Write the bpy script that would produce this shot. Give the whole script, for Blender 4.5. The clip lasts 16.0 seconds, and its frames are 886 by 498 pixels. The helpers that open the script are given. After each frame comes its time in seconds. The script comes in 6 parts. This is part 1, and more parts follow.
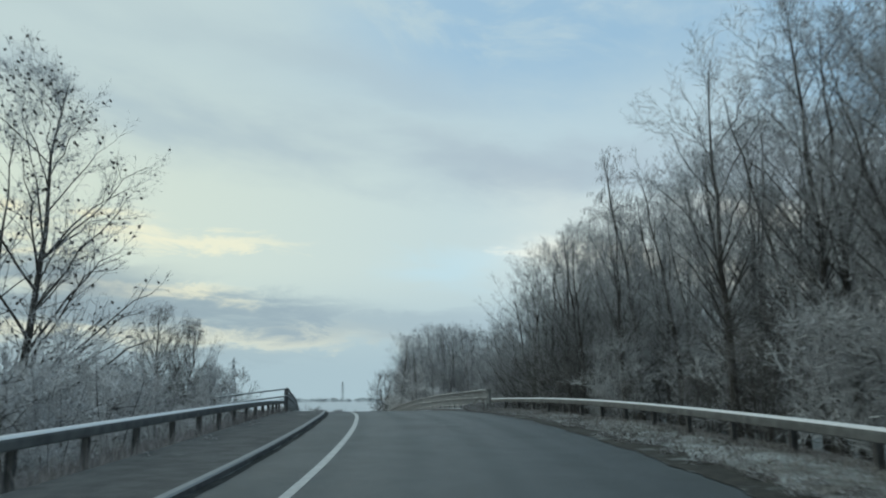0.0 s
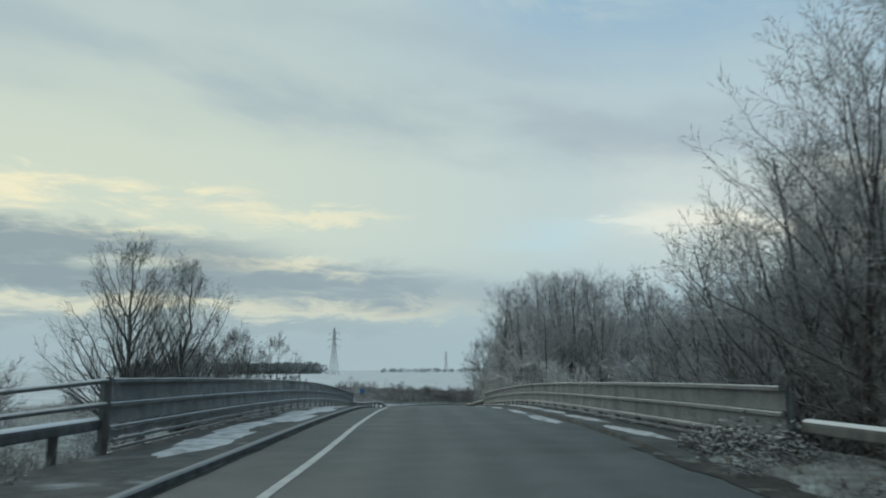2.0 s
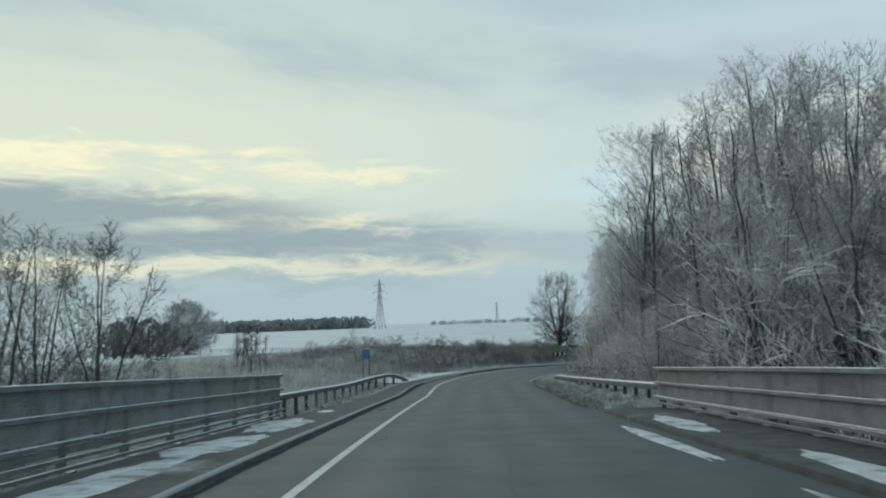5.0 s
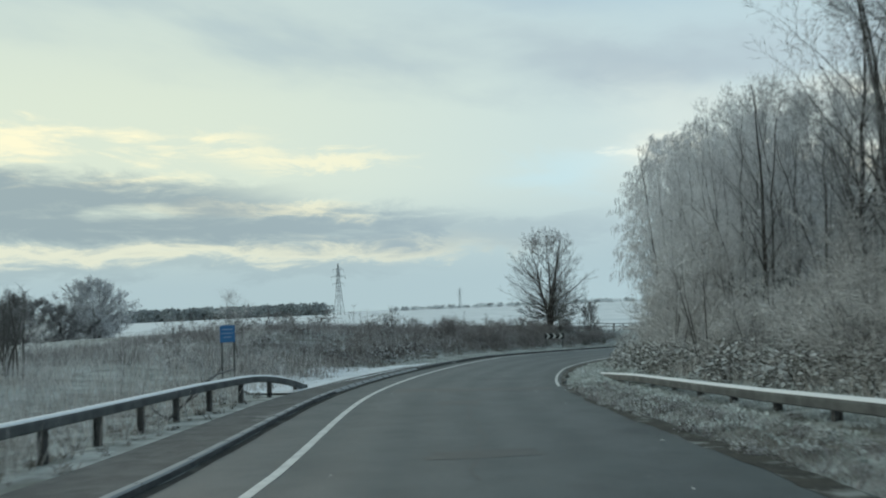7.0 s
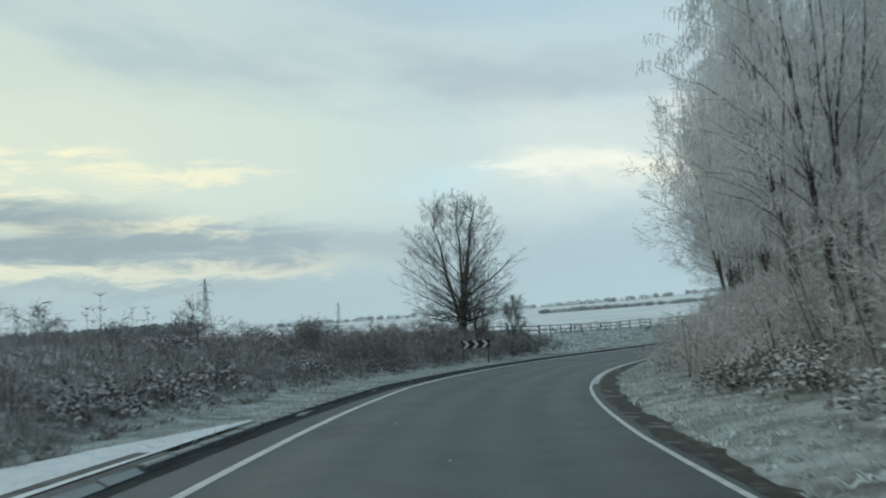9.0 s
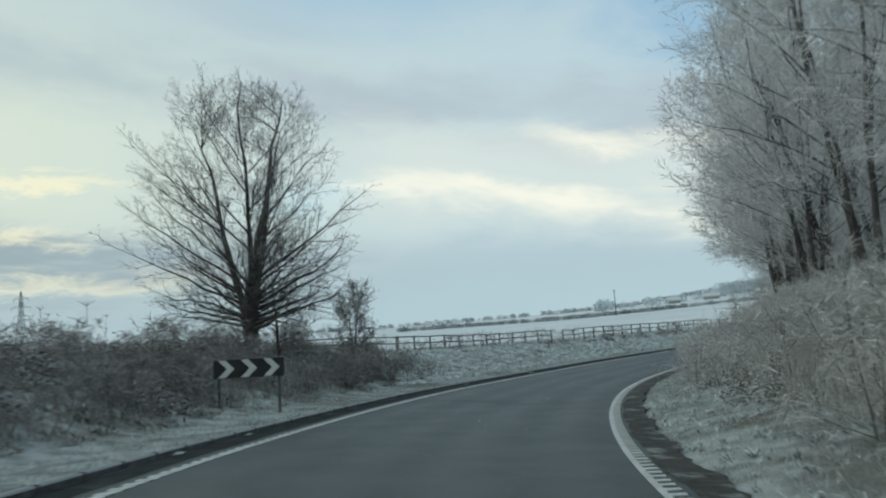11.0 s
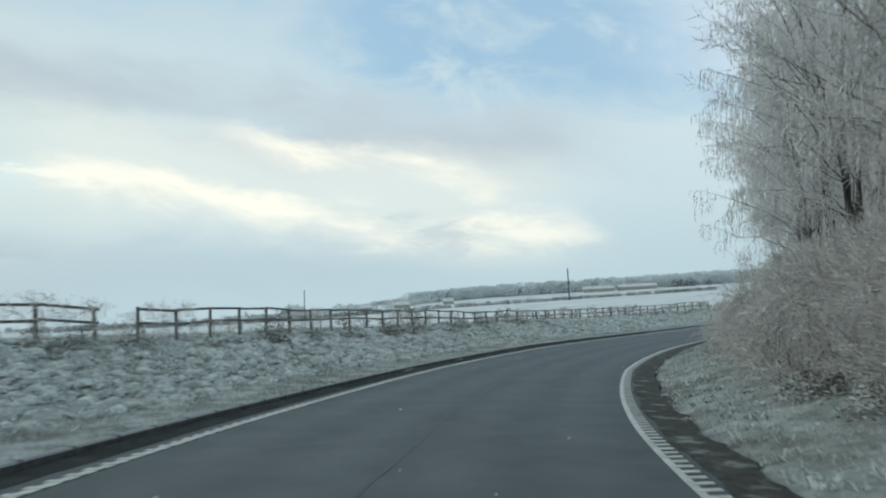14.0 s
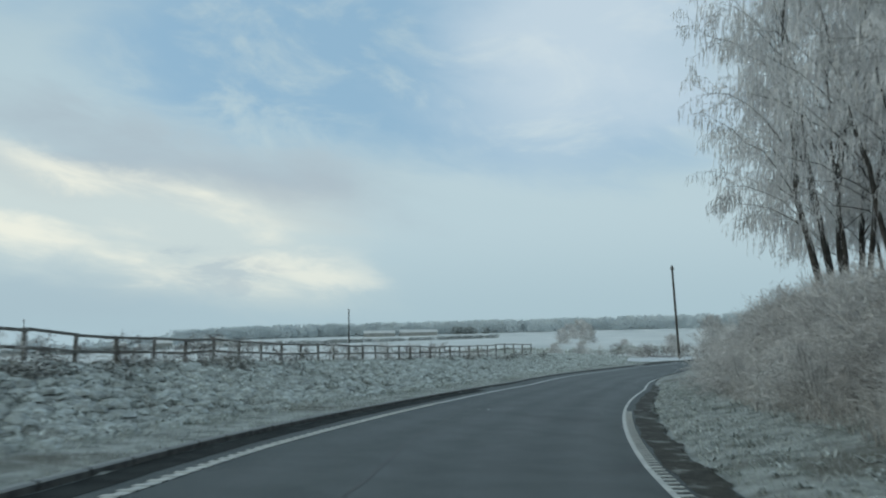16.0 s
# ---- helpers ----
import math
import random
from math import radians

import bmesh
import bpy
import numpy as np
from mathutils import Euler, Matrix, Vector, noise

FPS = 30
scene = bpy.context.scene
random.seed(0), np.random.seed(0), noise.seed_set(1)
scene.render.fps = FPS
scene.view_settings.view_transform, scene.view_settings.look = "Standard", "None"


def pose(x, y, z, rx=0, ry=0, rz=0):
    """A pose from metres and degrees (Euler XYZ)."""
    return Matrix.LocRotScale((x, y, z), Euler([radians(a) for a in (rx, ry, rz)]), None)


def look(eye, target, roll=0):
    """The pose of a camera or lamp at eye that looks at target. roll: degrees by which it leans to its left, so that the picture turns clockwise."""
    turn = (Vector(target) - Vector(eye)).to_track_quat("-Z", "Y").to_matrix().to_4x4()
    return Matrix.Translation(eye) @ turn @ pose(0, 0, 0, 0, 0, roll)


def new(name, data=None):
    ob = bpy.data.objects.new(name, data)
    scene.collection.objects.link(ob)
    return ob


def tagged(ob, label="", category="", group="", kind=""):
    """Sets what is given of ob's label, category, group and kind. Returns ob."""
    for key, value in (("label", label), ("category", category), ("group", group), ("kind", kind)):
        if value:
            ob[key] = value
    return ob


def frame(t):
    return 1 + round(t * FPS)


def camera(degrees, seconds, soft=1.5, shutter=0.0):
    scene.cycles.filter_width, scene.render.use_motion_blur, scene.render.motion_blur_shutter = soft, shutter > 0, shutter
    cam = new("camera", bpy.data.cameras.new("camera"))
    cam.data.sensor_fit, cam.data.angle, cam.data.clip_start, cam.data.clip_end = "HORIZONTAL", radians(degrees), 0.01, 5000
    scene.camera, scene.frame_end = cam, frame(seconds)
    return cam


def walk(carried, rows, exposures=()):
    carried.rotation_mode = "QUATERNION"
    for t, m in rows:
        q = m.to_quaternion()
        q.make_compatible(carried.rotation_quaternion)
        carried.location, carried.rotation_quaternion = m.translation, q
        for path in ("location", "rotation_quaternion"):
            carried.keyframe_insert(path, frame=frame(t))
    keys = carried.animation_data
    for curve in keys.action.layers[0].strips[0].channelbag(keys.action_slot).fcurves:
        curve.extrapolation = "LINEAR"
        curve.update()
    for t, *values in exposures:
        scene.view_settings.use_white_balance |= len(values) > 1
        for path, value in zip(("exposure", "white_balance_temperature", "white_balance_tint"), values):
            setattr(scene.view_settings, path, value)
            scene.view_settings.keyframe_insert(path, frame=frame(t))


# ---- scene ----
cam = camera(59.8, 16.0, soft=2.0, shutter=0.2)
PATH = [
    (0.0, pose(-0.00, 0.01, 1.95, 101.40, 0.58, 0.00)),
    (0.5, pose(0.08, 7.61, 2.28, 101.03, 0.51, 2.00)),
    (1.0, pose(-0.07, 15.12, 2.55, 100.71, 0.70, 3.33)),
    (1.5, pose(-0.49, 22.58, 2.77, 100.10, 0.52, 5.22)),
    (2.0, pose(-1.16, 29.94, 2.92, 99.28, 0.30, 7.59)),
    (2.5, pose(-2.05, 37.12, 3.00, 98.67, 0.68, 9.35)),
    (3.0, pose(-3.15, 44.19, 3.02, 98.31, 1.28, 10.61)),
    (3.5, pose(-4.42, 51.31, 3.00, 97.16, 1.73, 11.55)),
    (4.0, pose(-5.64, 58.40, 2.93, 95.35, 2.11, 11.89)),
    (4.5, pose(-6.77, 65.36, 2.81, 94.97, 2.16, 11.83)),
    (5.0, pose(-7.88, 72.11, 2.64, 95.84, 1.91, 11.36)),
    (5.5, pose(-8.99, 78.62, 2.40, 96.60, 1.66, 10.60)),
    (6.0, pose(-10.11, 84.93, 2.10, 96.31, 1.68, 9.83)),
    (6.5, pose(-11.17, 91.20, 1.78, 95.37, 1.98, 9.34)),
    (7.0, pose(-12.14, 97.54, 1.45, 94.75, 2.40, 8.60)),
    (7.5, pose(-13.01, 103.82, 1.16, 94.75, 2.73, 7.20)),
    (8.0, pose(-13.89, 109.96, 0.92, 95.02, 3.34, 5.21)),
    (8.5, pose(-14.63, 116.14, 0.72, 94.96, 4.35, 2.23)),
    (9.0, pose(-14.89, 122.49, 0.53, 95.26, 4.39, -0.31)),
    (9.5, pose(-14.59, 129.00, 0.33, 96.02, 3.77, -2.13)),
    (10.0, pose(-13.87, 135.61, 0.10, 96.44, 3.68, -4.18)),
    (10.5, pose(-12.87, 142.23, -0.17, 96.17, 4.33, -7.22)),
    (11.0, pose(-11.58, 148.79, -0.46, 95.99, 4.14, -10.84)),
    (11.5, pose(-9.97, 155.29, -0.74, 95.98, 3.37, -14.62)),
    (12.0, pose(-7.94, 161.69, -1.00, 95.75, 3.04, -18.40)),
    (12.5, pose(-5.43, 167.99, -1.25, 95.62, 2.97, -21.75)),
    (13.0, pose(-2.46, 174.11, -1.48, 95.34, 3.27, -25.16)),
    (13.5, pose(0.92, 180.02, -1.69, 95.22, 3.19, -29.21)),
    (14.0, pose(4.68, 185.68, -1.86, 95.19, 2.84, -33.57)),
    (14.5, pose(8.79, 191.04, -2.01, 95.98, 2.96, -37.87)),
    (15.0, pose(13.27, 196.12, -2.11, 97.49, 3.58, -41.75)),
    (15.5, pose(18.18, 200.98, -2.17, 98.21, 2.89, -45.46)),
    (16.0, pose(23.46, 205.68, -2.20, 97.88, 1.26, -49.80)),
]
walk(cam, PATH, exposures=((0.0, 0.04, 6100, 5), (1.5, -0.10, 6250, 5), (2.5, -0.06, 6300, 5), (3.5, 0.0, 6350, 5), (6.0, 0.10, 6330, 4), (8.0, 0.14, 6300, 4), (10.5, 0.04, 6280, 4), (11.0, 0.09, 6350, 5), (11.5, 0.17, 6450, 8), (12.0, 0.26, 6500, 10), (13.0, 0.20, 6400, 5), (14.0, 0.23, 6430, 7), (15.0, 0.27, 6450, 9), (15.5, 0.07, 6310, 6), (16.0, -0.05, 6210, 5)))

# ---- world and sun ----
SUN_AZ, SUN_EL = radians(36), radians(9)          # low sun behind cloud, ahead and to the left of the bridge
sun_dir = Vector((-math.sin(SUN_AZ) * math.cos(SUN_EL), math.cos(SUN_AZ) * math.cos(SUN_EL), math.sin(SUN_EL)))


def build_world():
    w = bpy.data.worlds.new("winter_sky")
    scene.world = w
    w.use_nodes = True
    nt = w.node_tree
    nd, ln = nt.nodes, nt.links
    nd.clear()

    def n(kind, **kw):
        o = nd.new(kind)
        for k, v in kw.items():
            o.inputs[k].default_value = v
        return o

    def m(op, a, b=None, c=None, clamp=False):
        o = nd.new("ShaderNodeMath")
        o.operation, o.use_clamp = op, clamp
        for i, q in enumerate((a, b, c)):
            if q is None:
                continue
            if isinstance(q, (int, float)):
                o.inputs[i].default_value = q
            else:
                ln.new(q, o.inputs[i])
        return o.outputs[0]

    def mix(f, a, b):
        o = nd.new("ShaderNodeMix")
        o.data_type = "RGBA"
        for sock, q in ((o.inputs[0], f), (o.inputs[6], a), (o.inputs[7], b)):
            if isinstance(q, (int, float)):
                sock.default_value = q
            elif isinstance(q, tuple):
                sock.default_value = (*q, 1)
            else:
                ln.new(q, sock)
        return o.outputs[2]

    def ramp(v, lo, hi):
        o = nd.new("ShaderNodeMapRange")
        o.interpolation_type = "SMOOTHSTEP"
        ln.new(v, o.inputs[0])
        o.inputs[1].default_value, o.inputs[2].default_value = lo, hi
        return o.outputs[0]

    tc = nd.new("ShaderNodeTexCoord")
    sep = nd.new("ShaderNodeSeparateXYZ")
    ln.new(tc.outputs["Generated"], sep.inputs[0])
    x, y, z = sep.outputs
    sky = nd.new("ShaderNodeTexSky")
    sky.sky_type = "NISHITA"
    sky.sun_disc = False
    sky.sun_elevation, sky.sun_rotation = SUN_EL, -SUN_AZ
    sky.air_density, sky.dust_density, sky.ozone_density = 1.0, 1.2, 1.6
    tone = nd.new("ShaderNodeVectorMath")
    tone.operation = "SCALE"
    ln.new(sky.outputs[0], tone.inputs[0])
    tone.inputs["Scale"].default_value = 0.13
    clear = mix(0.80, tone.outputs[0], (0.33, 0.52, 0.70))

    dot = nd.new("ShaderNodeVectorMath")
    dot.operation = "DOT_PRODUCT"
    ln.new(tc.outputs["Generated"], dot.inputs[0])
    dot.inputs[1].default_value = sun_dir
    d = dot.outputs["Value"]
    warm = ramp(d, 0.55, 1.0)

    az = m("MULTIPLY", m("ARCTAN2", m("MULTIPLY", x, -1.0), y), 57.2958)      # degrees, left of north
    el = m("MULTIPLY", m("ARCSINE", z), 57.2958)

    def streaks(sx, sz, detail, rough, dist, off, shear=0.0):
        cb = nd.new("ShaderNodeCombineXYZ")
        ln.new(m("MULTIPLY", az, sx), cb.inputs[0])
        ln.new(m("MULTIPLY", m("SUBTRACT", el, m("MULTIPLY", az, shear)), sz), cb.inputs[1])
        cb.inputs[2].default_value = off
        t = n("ShaderNodeTexNoise", Scale=1.0, Detail=detail, Roughness=rough, Distortion=dist)
        ln.new(cb.outputs[0], t.inputs["Vector"])
        return t.outputs[0]

    def hump(v, lo, mid1, mid2, hi):
        return m("MULTIPLY", ramp(v, lo, mid1), m("SUBTRACT", 1.0, ramp(v, mid2, hi)))

    left = ramp(az, -22.0, 34.0)
    # pale veil, warm towards the hidden sun
    low_col = mix(warm, (0.44, 0.56, 0.615), (0.42, 0.52, 0.555))
    mid_col = mix(left, (0.53, 0.64, 0.685), (0.69, 0.735, 0.615))
    top_col = mix(left, (0.47, 0.585, 0.65), (0.56, 0.64, 0.62))
    veil_col = mix(ramp(el, 14.0, 25.0), mix(ramp(el, 2.0, 10.5), low_col, mid_col), top_col)
    push = m("MULTIPLY", m("SUBTRACT", streaks(0.05, 0.14, 4, 0.5, 0.3, 6.2, 0.13), 0.5), 5.0)
    fleck = m("MULTIPLY", m("SUBTRACT", streaks(0.17, 0.42, 8, 0.62, 0.4, 2.2, 0.12), 0.5), 3.6)
    ep = m("ADD", el, m("ADD", push, fleck))                        # elevation, softly torn
    ap = m("ADD", az, m("MULTIPLY", m("ADD", push, fleck), 1.8))
    lump = m("MULTIPLY", m("SUBTRACT", streaks(0.20, 0.70, 9, 0.66, 0.5, 9.4), 0.5), 4.2)
    eb = m("ADD", el, lump)                                         # elevation, with lumpy cloud tops
    ab = m("ADD", az, m("MULTIPLY", lump, 4.0))

    def patch(e_lo, e_hi, e_soft, a_lo, a_hi, a_soft, slope=0.0, about=0.0, e=ep, a=ap):
        ee = e if slope == 0 else m("SUBTRACT", e, m("MULTIPLY", m("SUBTRACT", az, about), slope))
        return m("MULTIPLY", hump(ee, e_lo - e_soft, e_lo + e_soft, e_hi - e_soft, e_hi + e_soft), hump(a, a_lo - a_soft, a_lo + a_soft, a_hi - a_soft, a_hi + a_soft))

    # blue gaps high up, widest to the right
    hole_n = streaks(0.10, 0.20, 7, 0.6, 0.5, 3.7, 0.13)
    gap = m("MAXIMUM", patch(17.6, 90.0, 2.2, -70.0, -26.0, 5.0, 0.13, -25.0), m("MULTIPLY", patch(23.5, 90.0, 3.5, -110.0, 6.0, 9.0), 0.8))
    holes = m("MULTIPLY", gap, ramp(hole_n, 0.28, 0.52))
    c1 = mix(m("MULTIPLY", holes, 0.90), veil_col, clear)
    # pale blue clearing low down, between the bank and the cream streaks
    c1 = mix(m("MULTIPLY", patch(8.6, 10.6, 0.9, -7.5, 3.0, 3.0), 0.55), c1, (0.55, 0.73, 0.80))
    # a long grey streak that falls to the right below the blue, a fainter one above it
    grey_n = ramp(streaks(0.045, 0.15, 5, 0.52, 0.3, 8.1, 0.13), 0.30, 0.58)
    grey = m("MULTIPLY", m("MAXIMUM", patch(14.8, 19.2, 1.9, -47.0, 60.0, 6.0, 0.13, -5.0), m("MULTIPLY", patch(21.5, 25.0, 1.6, 0.0, 60.0, 8.0, 0.12, 0.0), 0.6)), grey_n)
    c1 = mix(m("MULTIPLY", grey, 0.85), c1, mix(left, (0.43, 0.495, 0.555), (0.45, 0.535, 0.56)))
    # cream light to the right of the sun
    cream_n = ramp(streaks(0.07, 0.26, 5, 0.55, 0.4, 1.9, 0.15), 0.30, 0.60)
    glow = m("MULTIPLY", patch(6.4, 14.0, 2.0, -42.0, -6.0, 6.0, 0.10, -20.0), 0.42)
    c1 = mix(glow, c1, (0.80, 0.80, 0.71))
    edge = m("MAXIMUM", patch(12.2, 14.2, 0.8, -37.0, -18.5, 3.5, 0.27, -24.0), patch(7.6, 9.8, 0.9, -31.0, -9.0, 4.0, 0.12, -20.0))
    edge = m("MAXIMUM", edge, m("MULTIPLY", patch(5.6, 7.4, 0.7, -43.0, -33.0, 3.0), 0.75))
    c1 = mix(m("MULTIPLY", m("MULTIPLY", edge, cream_n), 0.85), c1, (0.95, 0.91, 0.78))
    spot = patch(10.2, 11.3, 0.5, -9.2, -5.6, 1.4, 0.0, 0.0, eb, ab)
    c1 = mix(m("MULTIPLY", spot, 0.5), c1, (0.95, 0.92, 0.80))
    wisp = patch(5.2, 7.4, 0.7, -36.5, -31.5, 2.0, 0.0, 0.0, eb, ab)
    c1 = mix(m("MULTIPLY", wisp, 0.5), c1, (0.43, 0.51, 0.57))
    white = patch(15.0, 34.0, 5.0, -70.0, -52.0, 7.0)
    c1 = mix(m("MULTIPLY", white, 0.62), c1, (0.74, 0.79, 0.83))
    # bank of cloud low on the left: two bars with lumpy tops, a thin tail, lit edges above and between
    thin = ramp(streaks(0.07, 0.42, 6, 0.58, 0.3, 5.3), 0.20, 0.44)
    lit_n = ramp(streaks(0.13, 0.62, 6, 0.6, 0.4, 1.3), 0.38, 0.56)
    lit = m("MULTIPLY", lit_n, m("MAXIMUM", patch(11.6, 13.4, 0.6, 22.0, 70.0, 4.0, 0.0, 0.0, eb, ab), patch(9.6, 11.2, 0.5, 28.0, 70.0, 3.0, 0.0, 0.0, eb, ab)))
    lit = m("MAXIMUM", lit, m("MULTIPLY", patch(11.0, 12.0, 0.4, 12.0, 23.0, 3.0, 0.0, 0.0, eb, ab), 0.7))
    lit = m("MAXIMUM", lit, m("MULTIPLY", patch(7.5, 8.5, 0.35, 15.0, 29.0, 3.0, 0.04, 20.0, eb, ab), 0.75))
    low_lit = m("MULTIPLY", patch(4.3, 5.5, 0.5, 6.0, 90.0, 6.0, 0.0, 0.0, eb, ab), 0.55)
    c2 = mix(m("MULTIPLY", m("MAXIMUM", lit, low_lit), 0.95), c1, (0.97, 0.88, 0.62))
    bars = m("MAXIMUM", patch(6.9, 9.9, 1.0, 21.0, 95.0, 6.0, 0.03, 30.0, eb, ab), patch(5.2, 7.7, 0.9, 6.0, 60.0, 5.0, 0.03, 18.0, eb, ab))
    bars = m("MAXIMUM", bars, m("MULTIPLY", patch(4.6, 6.6, 0.7, -6.0, 12.0, 5.0, 0.0, 0.0, eb, ab), 0.6))
    bars = m("MAXIMUM", bars, m("MULTIPLY", patch(3.2, 4.2, 0.4, 12.0, 60.0, 5.0, 0.0, 0.0, eb, ab), 0.35))
    haze = m("MULTIPLY", patch(2.5, 6.0, 1.5, -32.0, -2.0, 8.0), 0.35)
    c4 = mix(m("MULTIPLY", m("MAXIMUM", m("MULTIPLY", bars, thin), haze), 0.9), c2, mix(left, (0.40, 0.485, 0.545), (0.29, 0.36, 0.395)))
    below = ramp(m("MULTIPLY", z, -1.0), 0.0, 0.05)
    c5 = mix(below, c4, (0.22, 0.24, 0.25))
    bg = n("ShaderNodeBackground", Strength=1.0)
    ln.new(c5, bg.inputs[0])
    out = nd.new("ShaderNodeOutputWorld")
    ln.new(bg.outputs[0], out.inputs[0])


build_world()
sun_data = bpy.data.lights.new("sun", "SUN")
sun_data.energy, sun_data.angle, sun_data.color = 0.5, radians(25), (1.0, 0.94, 0.84)
sun = new("sun", sun_data)
sun.matrix_world = look((0, 0, 30), Vector((0, 0, 30)) - sun_dir)


# ---- materials ----
def material(name, c1, c2, scale=3.0, rough=0.8, metal=0.0, bump=0.2, bump_scale=60.0, c3=None, c3_at=0.62, c3_scale=0.6,
             top=None, top_amount=0.8, top_at=0.25, spec=0.3, island=0.0):
    """Two colours mixed by noise, fine relief, patches of c3 at a larger scale, and frost (top) lying on upward faces.
    """
    mt = bpy.data.materials.new(name)
    mt.use_nodes = True
    nt = mt.node_tree
    nd, ln = nt.nodes, nt.links
    bs = nd["Principled BSDF"]
    bs.inputs["Roughness"].default_value = rough
    bs.inputs["Metallic"].default_value = metal
    bs.inputs["Specular IOR Level"].default_value = spec
    geo = nd.new("ShaderNodeNewGeometry")

    def noise_at(sc, detail=5.0, r=0.6):
        t = nd.new("ShaderNodeTexNoise")
        t.inputs["Scale"].default_value, t.inputs["Detail"].default_value, t.inputs["Roughness"].default_value = sc, detail, r
        ln.new(geo.outputs["Position"], t.inputs["Vector"])
        return t.outputs[0]

    def ramp(v, lo, hi):
        o = nd.new("ShaderNodeMapRange")
        o.interpolation_type = "SMOOTHSTEP"
        ln.new(v, o.inputs[0])
        o.inputs[1].default_value, o.inputs[2].default_value = lo, hi
        return o.outputs[0]

    def mix(f, a, b):
        o = nd.new("ShaderNodeMix")
        o.data_type = "RGBA"
        for sock, q in ((o.inputs[0], f), (o.inputs[6], a), (o.inputs[7], b)):
            if isinstance(q, tuple):
                sock.default_value = (*q, 1)
            elif isinstance(q, (int, float)):
                sock.default_value = q
            else:
                ln.new(q, sock)
        return o.outputs[2]

    def mul(a, b):
        o = nd.new("ShaderNodeMath")
        o.operation = "MULTIPLY"
        for i, q in enumerate((a, b)):
            if isinstance(q, (int, float)):
                o.inputs[i].default_value = q
            else:
                ln.new(q, o.inputs[i])
        return o.outputs[0]

    col = mix(ramp(noise_at(scale), 0.34, 0.66), c1, c2)
    if c3:
        col = mix(mul(ramp(noise_at(c3_scale, 7.0, 0.65), c3_at - 0.07, c3_at + 0.09), 0.85), col, c3)
    if top:
        sp = nd.new("ShaderNodeSeparateXYZ")
        ln.new(geo.outputs["Normal"], sp.inputs[0])
        col = mix(mul(mul(ramp(sp.outputs[2], 0.28, 0.65), ramp(noise_at(scale * 2.5), top_at, top_at + 0.25)), top_amount), col, top)
    if island:
        hsv = nd.new("ShaderNodeHueSaturation")
        mr = nd.new("ShaderNodeMapRange")
        ln.new(geo.outputs["Random Per Island"], mr.inputs[0])
        mr.inputs[3].default_value, mr.inputs[4].default_value = 1 - island, 1 + island
        ln.new(mr.outputs[0], hsv.inputs["Value"])
        ln.new(col, hsv.inputs["Color"])
        col = hsv.outputs[0]
    ln.new(col, bs.inputs["Base Color"])
    if bump:
        b = nd.new("ShaderNodeBump")
        b.inputs["Strength"].default_value, b.inputs["Distance"].default_value = bump, 0.02
        ln.new(noise_at(bump_scale, 4.0), b.inputs["Height"])
        ln.new(b.outputs[0], bs.inputs["Normal"])
    return mt


PAVE = material("footway_asphalt", (0.066, 0.071, 0.073), (0.108, 0.113, 0.115), 2.2, 0.8, bump=0.5, bump_scale=120, c3=(0.44, 0.47, 0.49), c3_at=0.66, c3_scale=0.45)
SNOWY = material("snow_patch", (0.66, 0.68, 0.71), (0.48, 0.51, 0.54), 3.0, 0.75, bump=0.5, bump_scale=25, c3=(0.17, 0.178, 0.185), c3_at=0.55, c3_scale=1.8)
SNOW = material("lying_snow", (0.66, 0.69, 0.73), (0.56, 0.60, 0.64), 2.0, 0.75, bump=0.4, bump_scale=14, c3=(0.34, 0.37, 0.39), c3_at=0.68, c3_scale=0.9)
PAINT = material("road_paint", (0.60, 0.61, 0.60), (0.47, 0.48, 0.48), 4.0, 0.6, bump=0.2, bump_scale=120, c3=(0.24, 0.25, 0.25), c3_at=0.66, c3_scale=3.0)
KERB = material("kerb_concrete", (0.075, 0.080, 0.082), (0.13, 0.136, 0.137), 5.0, 0.85, bump=0.3, top=(0.33, 0.35, 0.36), top_amount=0.85, top_at=0.05)
CONCRETE = material("concrete", (0.24, 0.24, 0.23), (0.33, 0.33, 0.32), 2.0, 0.85, bump=0.3)
GUTTER = material("wet_gutter_asphalt", (0.024, 0.027, 0.028), (0.042, 0.047, 0.048), 2.0, 0.9, bump=0.5, bump_scale=90, c3=(0.085, 0.09, 0.09), c3_at=0.66, c3_scale=1.0, spec=0.12)
SEAM = material("bitumen_seam", (0.026, 0.029, 0.030), (0.040, 0.044, 0.045), 3.0, 0.5, bump=0.1)
# Lighter than the barrier steel: distance haze put into the base colour.
PYLON = material("haze_pale_lattice_steel", (0.26, 0.28, 0.29), (0.34, 0.36, 0.37), 0.5, 0.6, 0.2, bump=0.0)
# Dark c3 patches: dead grass, with shade between clumps put into the colour.
TUSSOCK = material("frosted_tussocks", (0.30, 0.335, 0.325), (0.66, 0.70, 0.71), 1.6, 0.95, bump=0.0, c3=(0.17, 0.165, 0.14), c3_at=0.62, c3_scale=0.9, island=0.3)
BROWN_TUSSOCK = material("dead_matted_grass", (0.15, 0.142, 0.13), (0.33, 0.322, 0.31), 1.6, 0.95, bump=0.0, c3=(0.13, 0.12, 0.10), c3_at=0.60, c3_scale=0.6, island=0.3)
HUMMOCK = material("matted_frosted_grass", (0.19, 0.215, 0.205), (0.50, 0.545, 0.55), 9.0, 0.95, bump=1.0, bump_scale=45, top=(0.60, 0.645, 0.66), top_amount=0.45, c3=(0.13, 0.13, 0.11), c3_at=0.58, c3_scale=3.0, island=0.25)
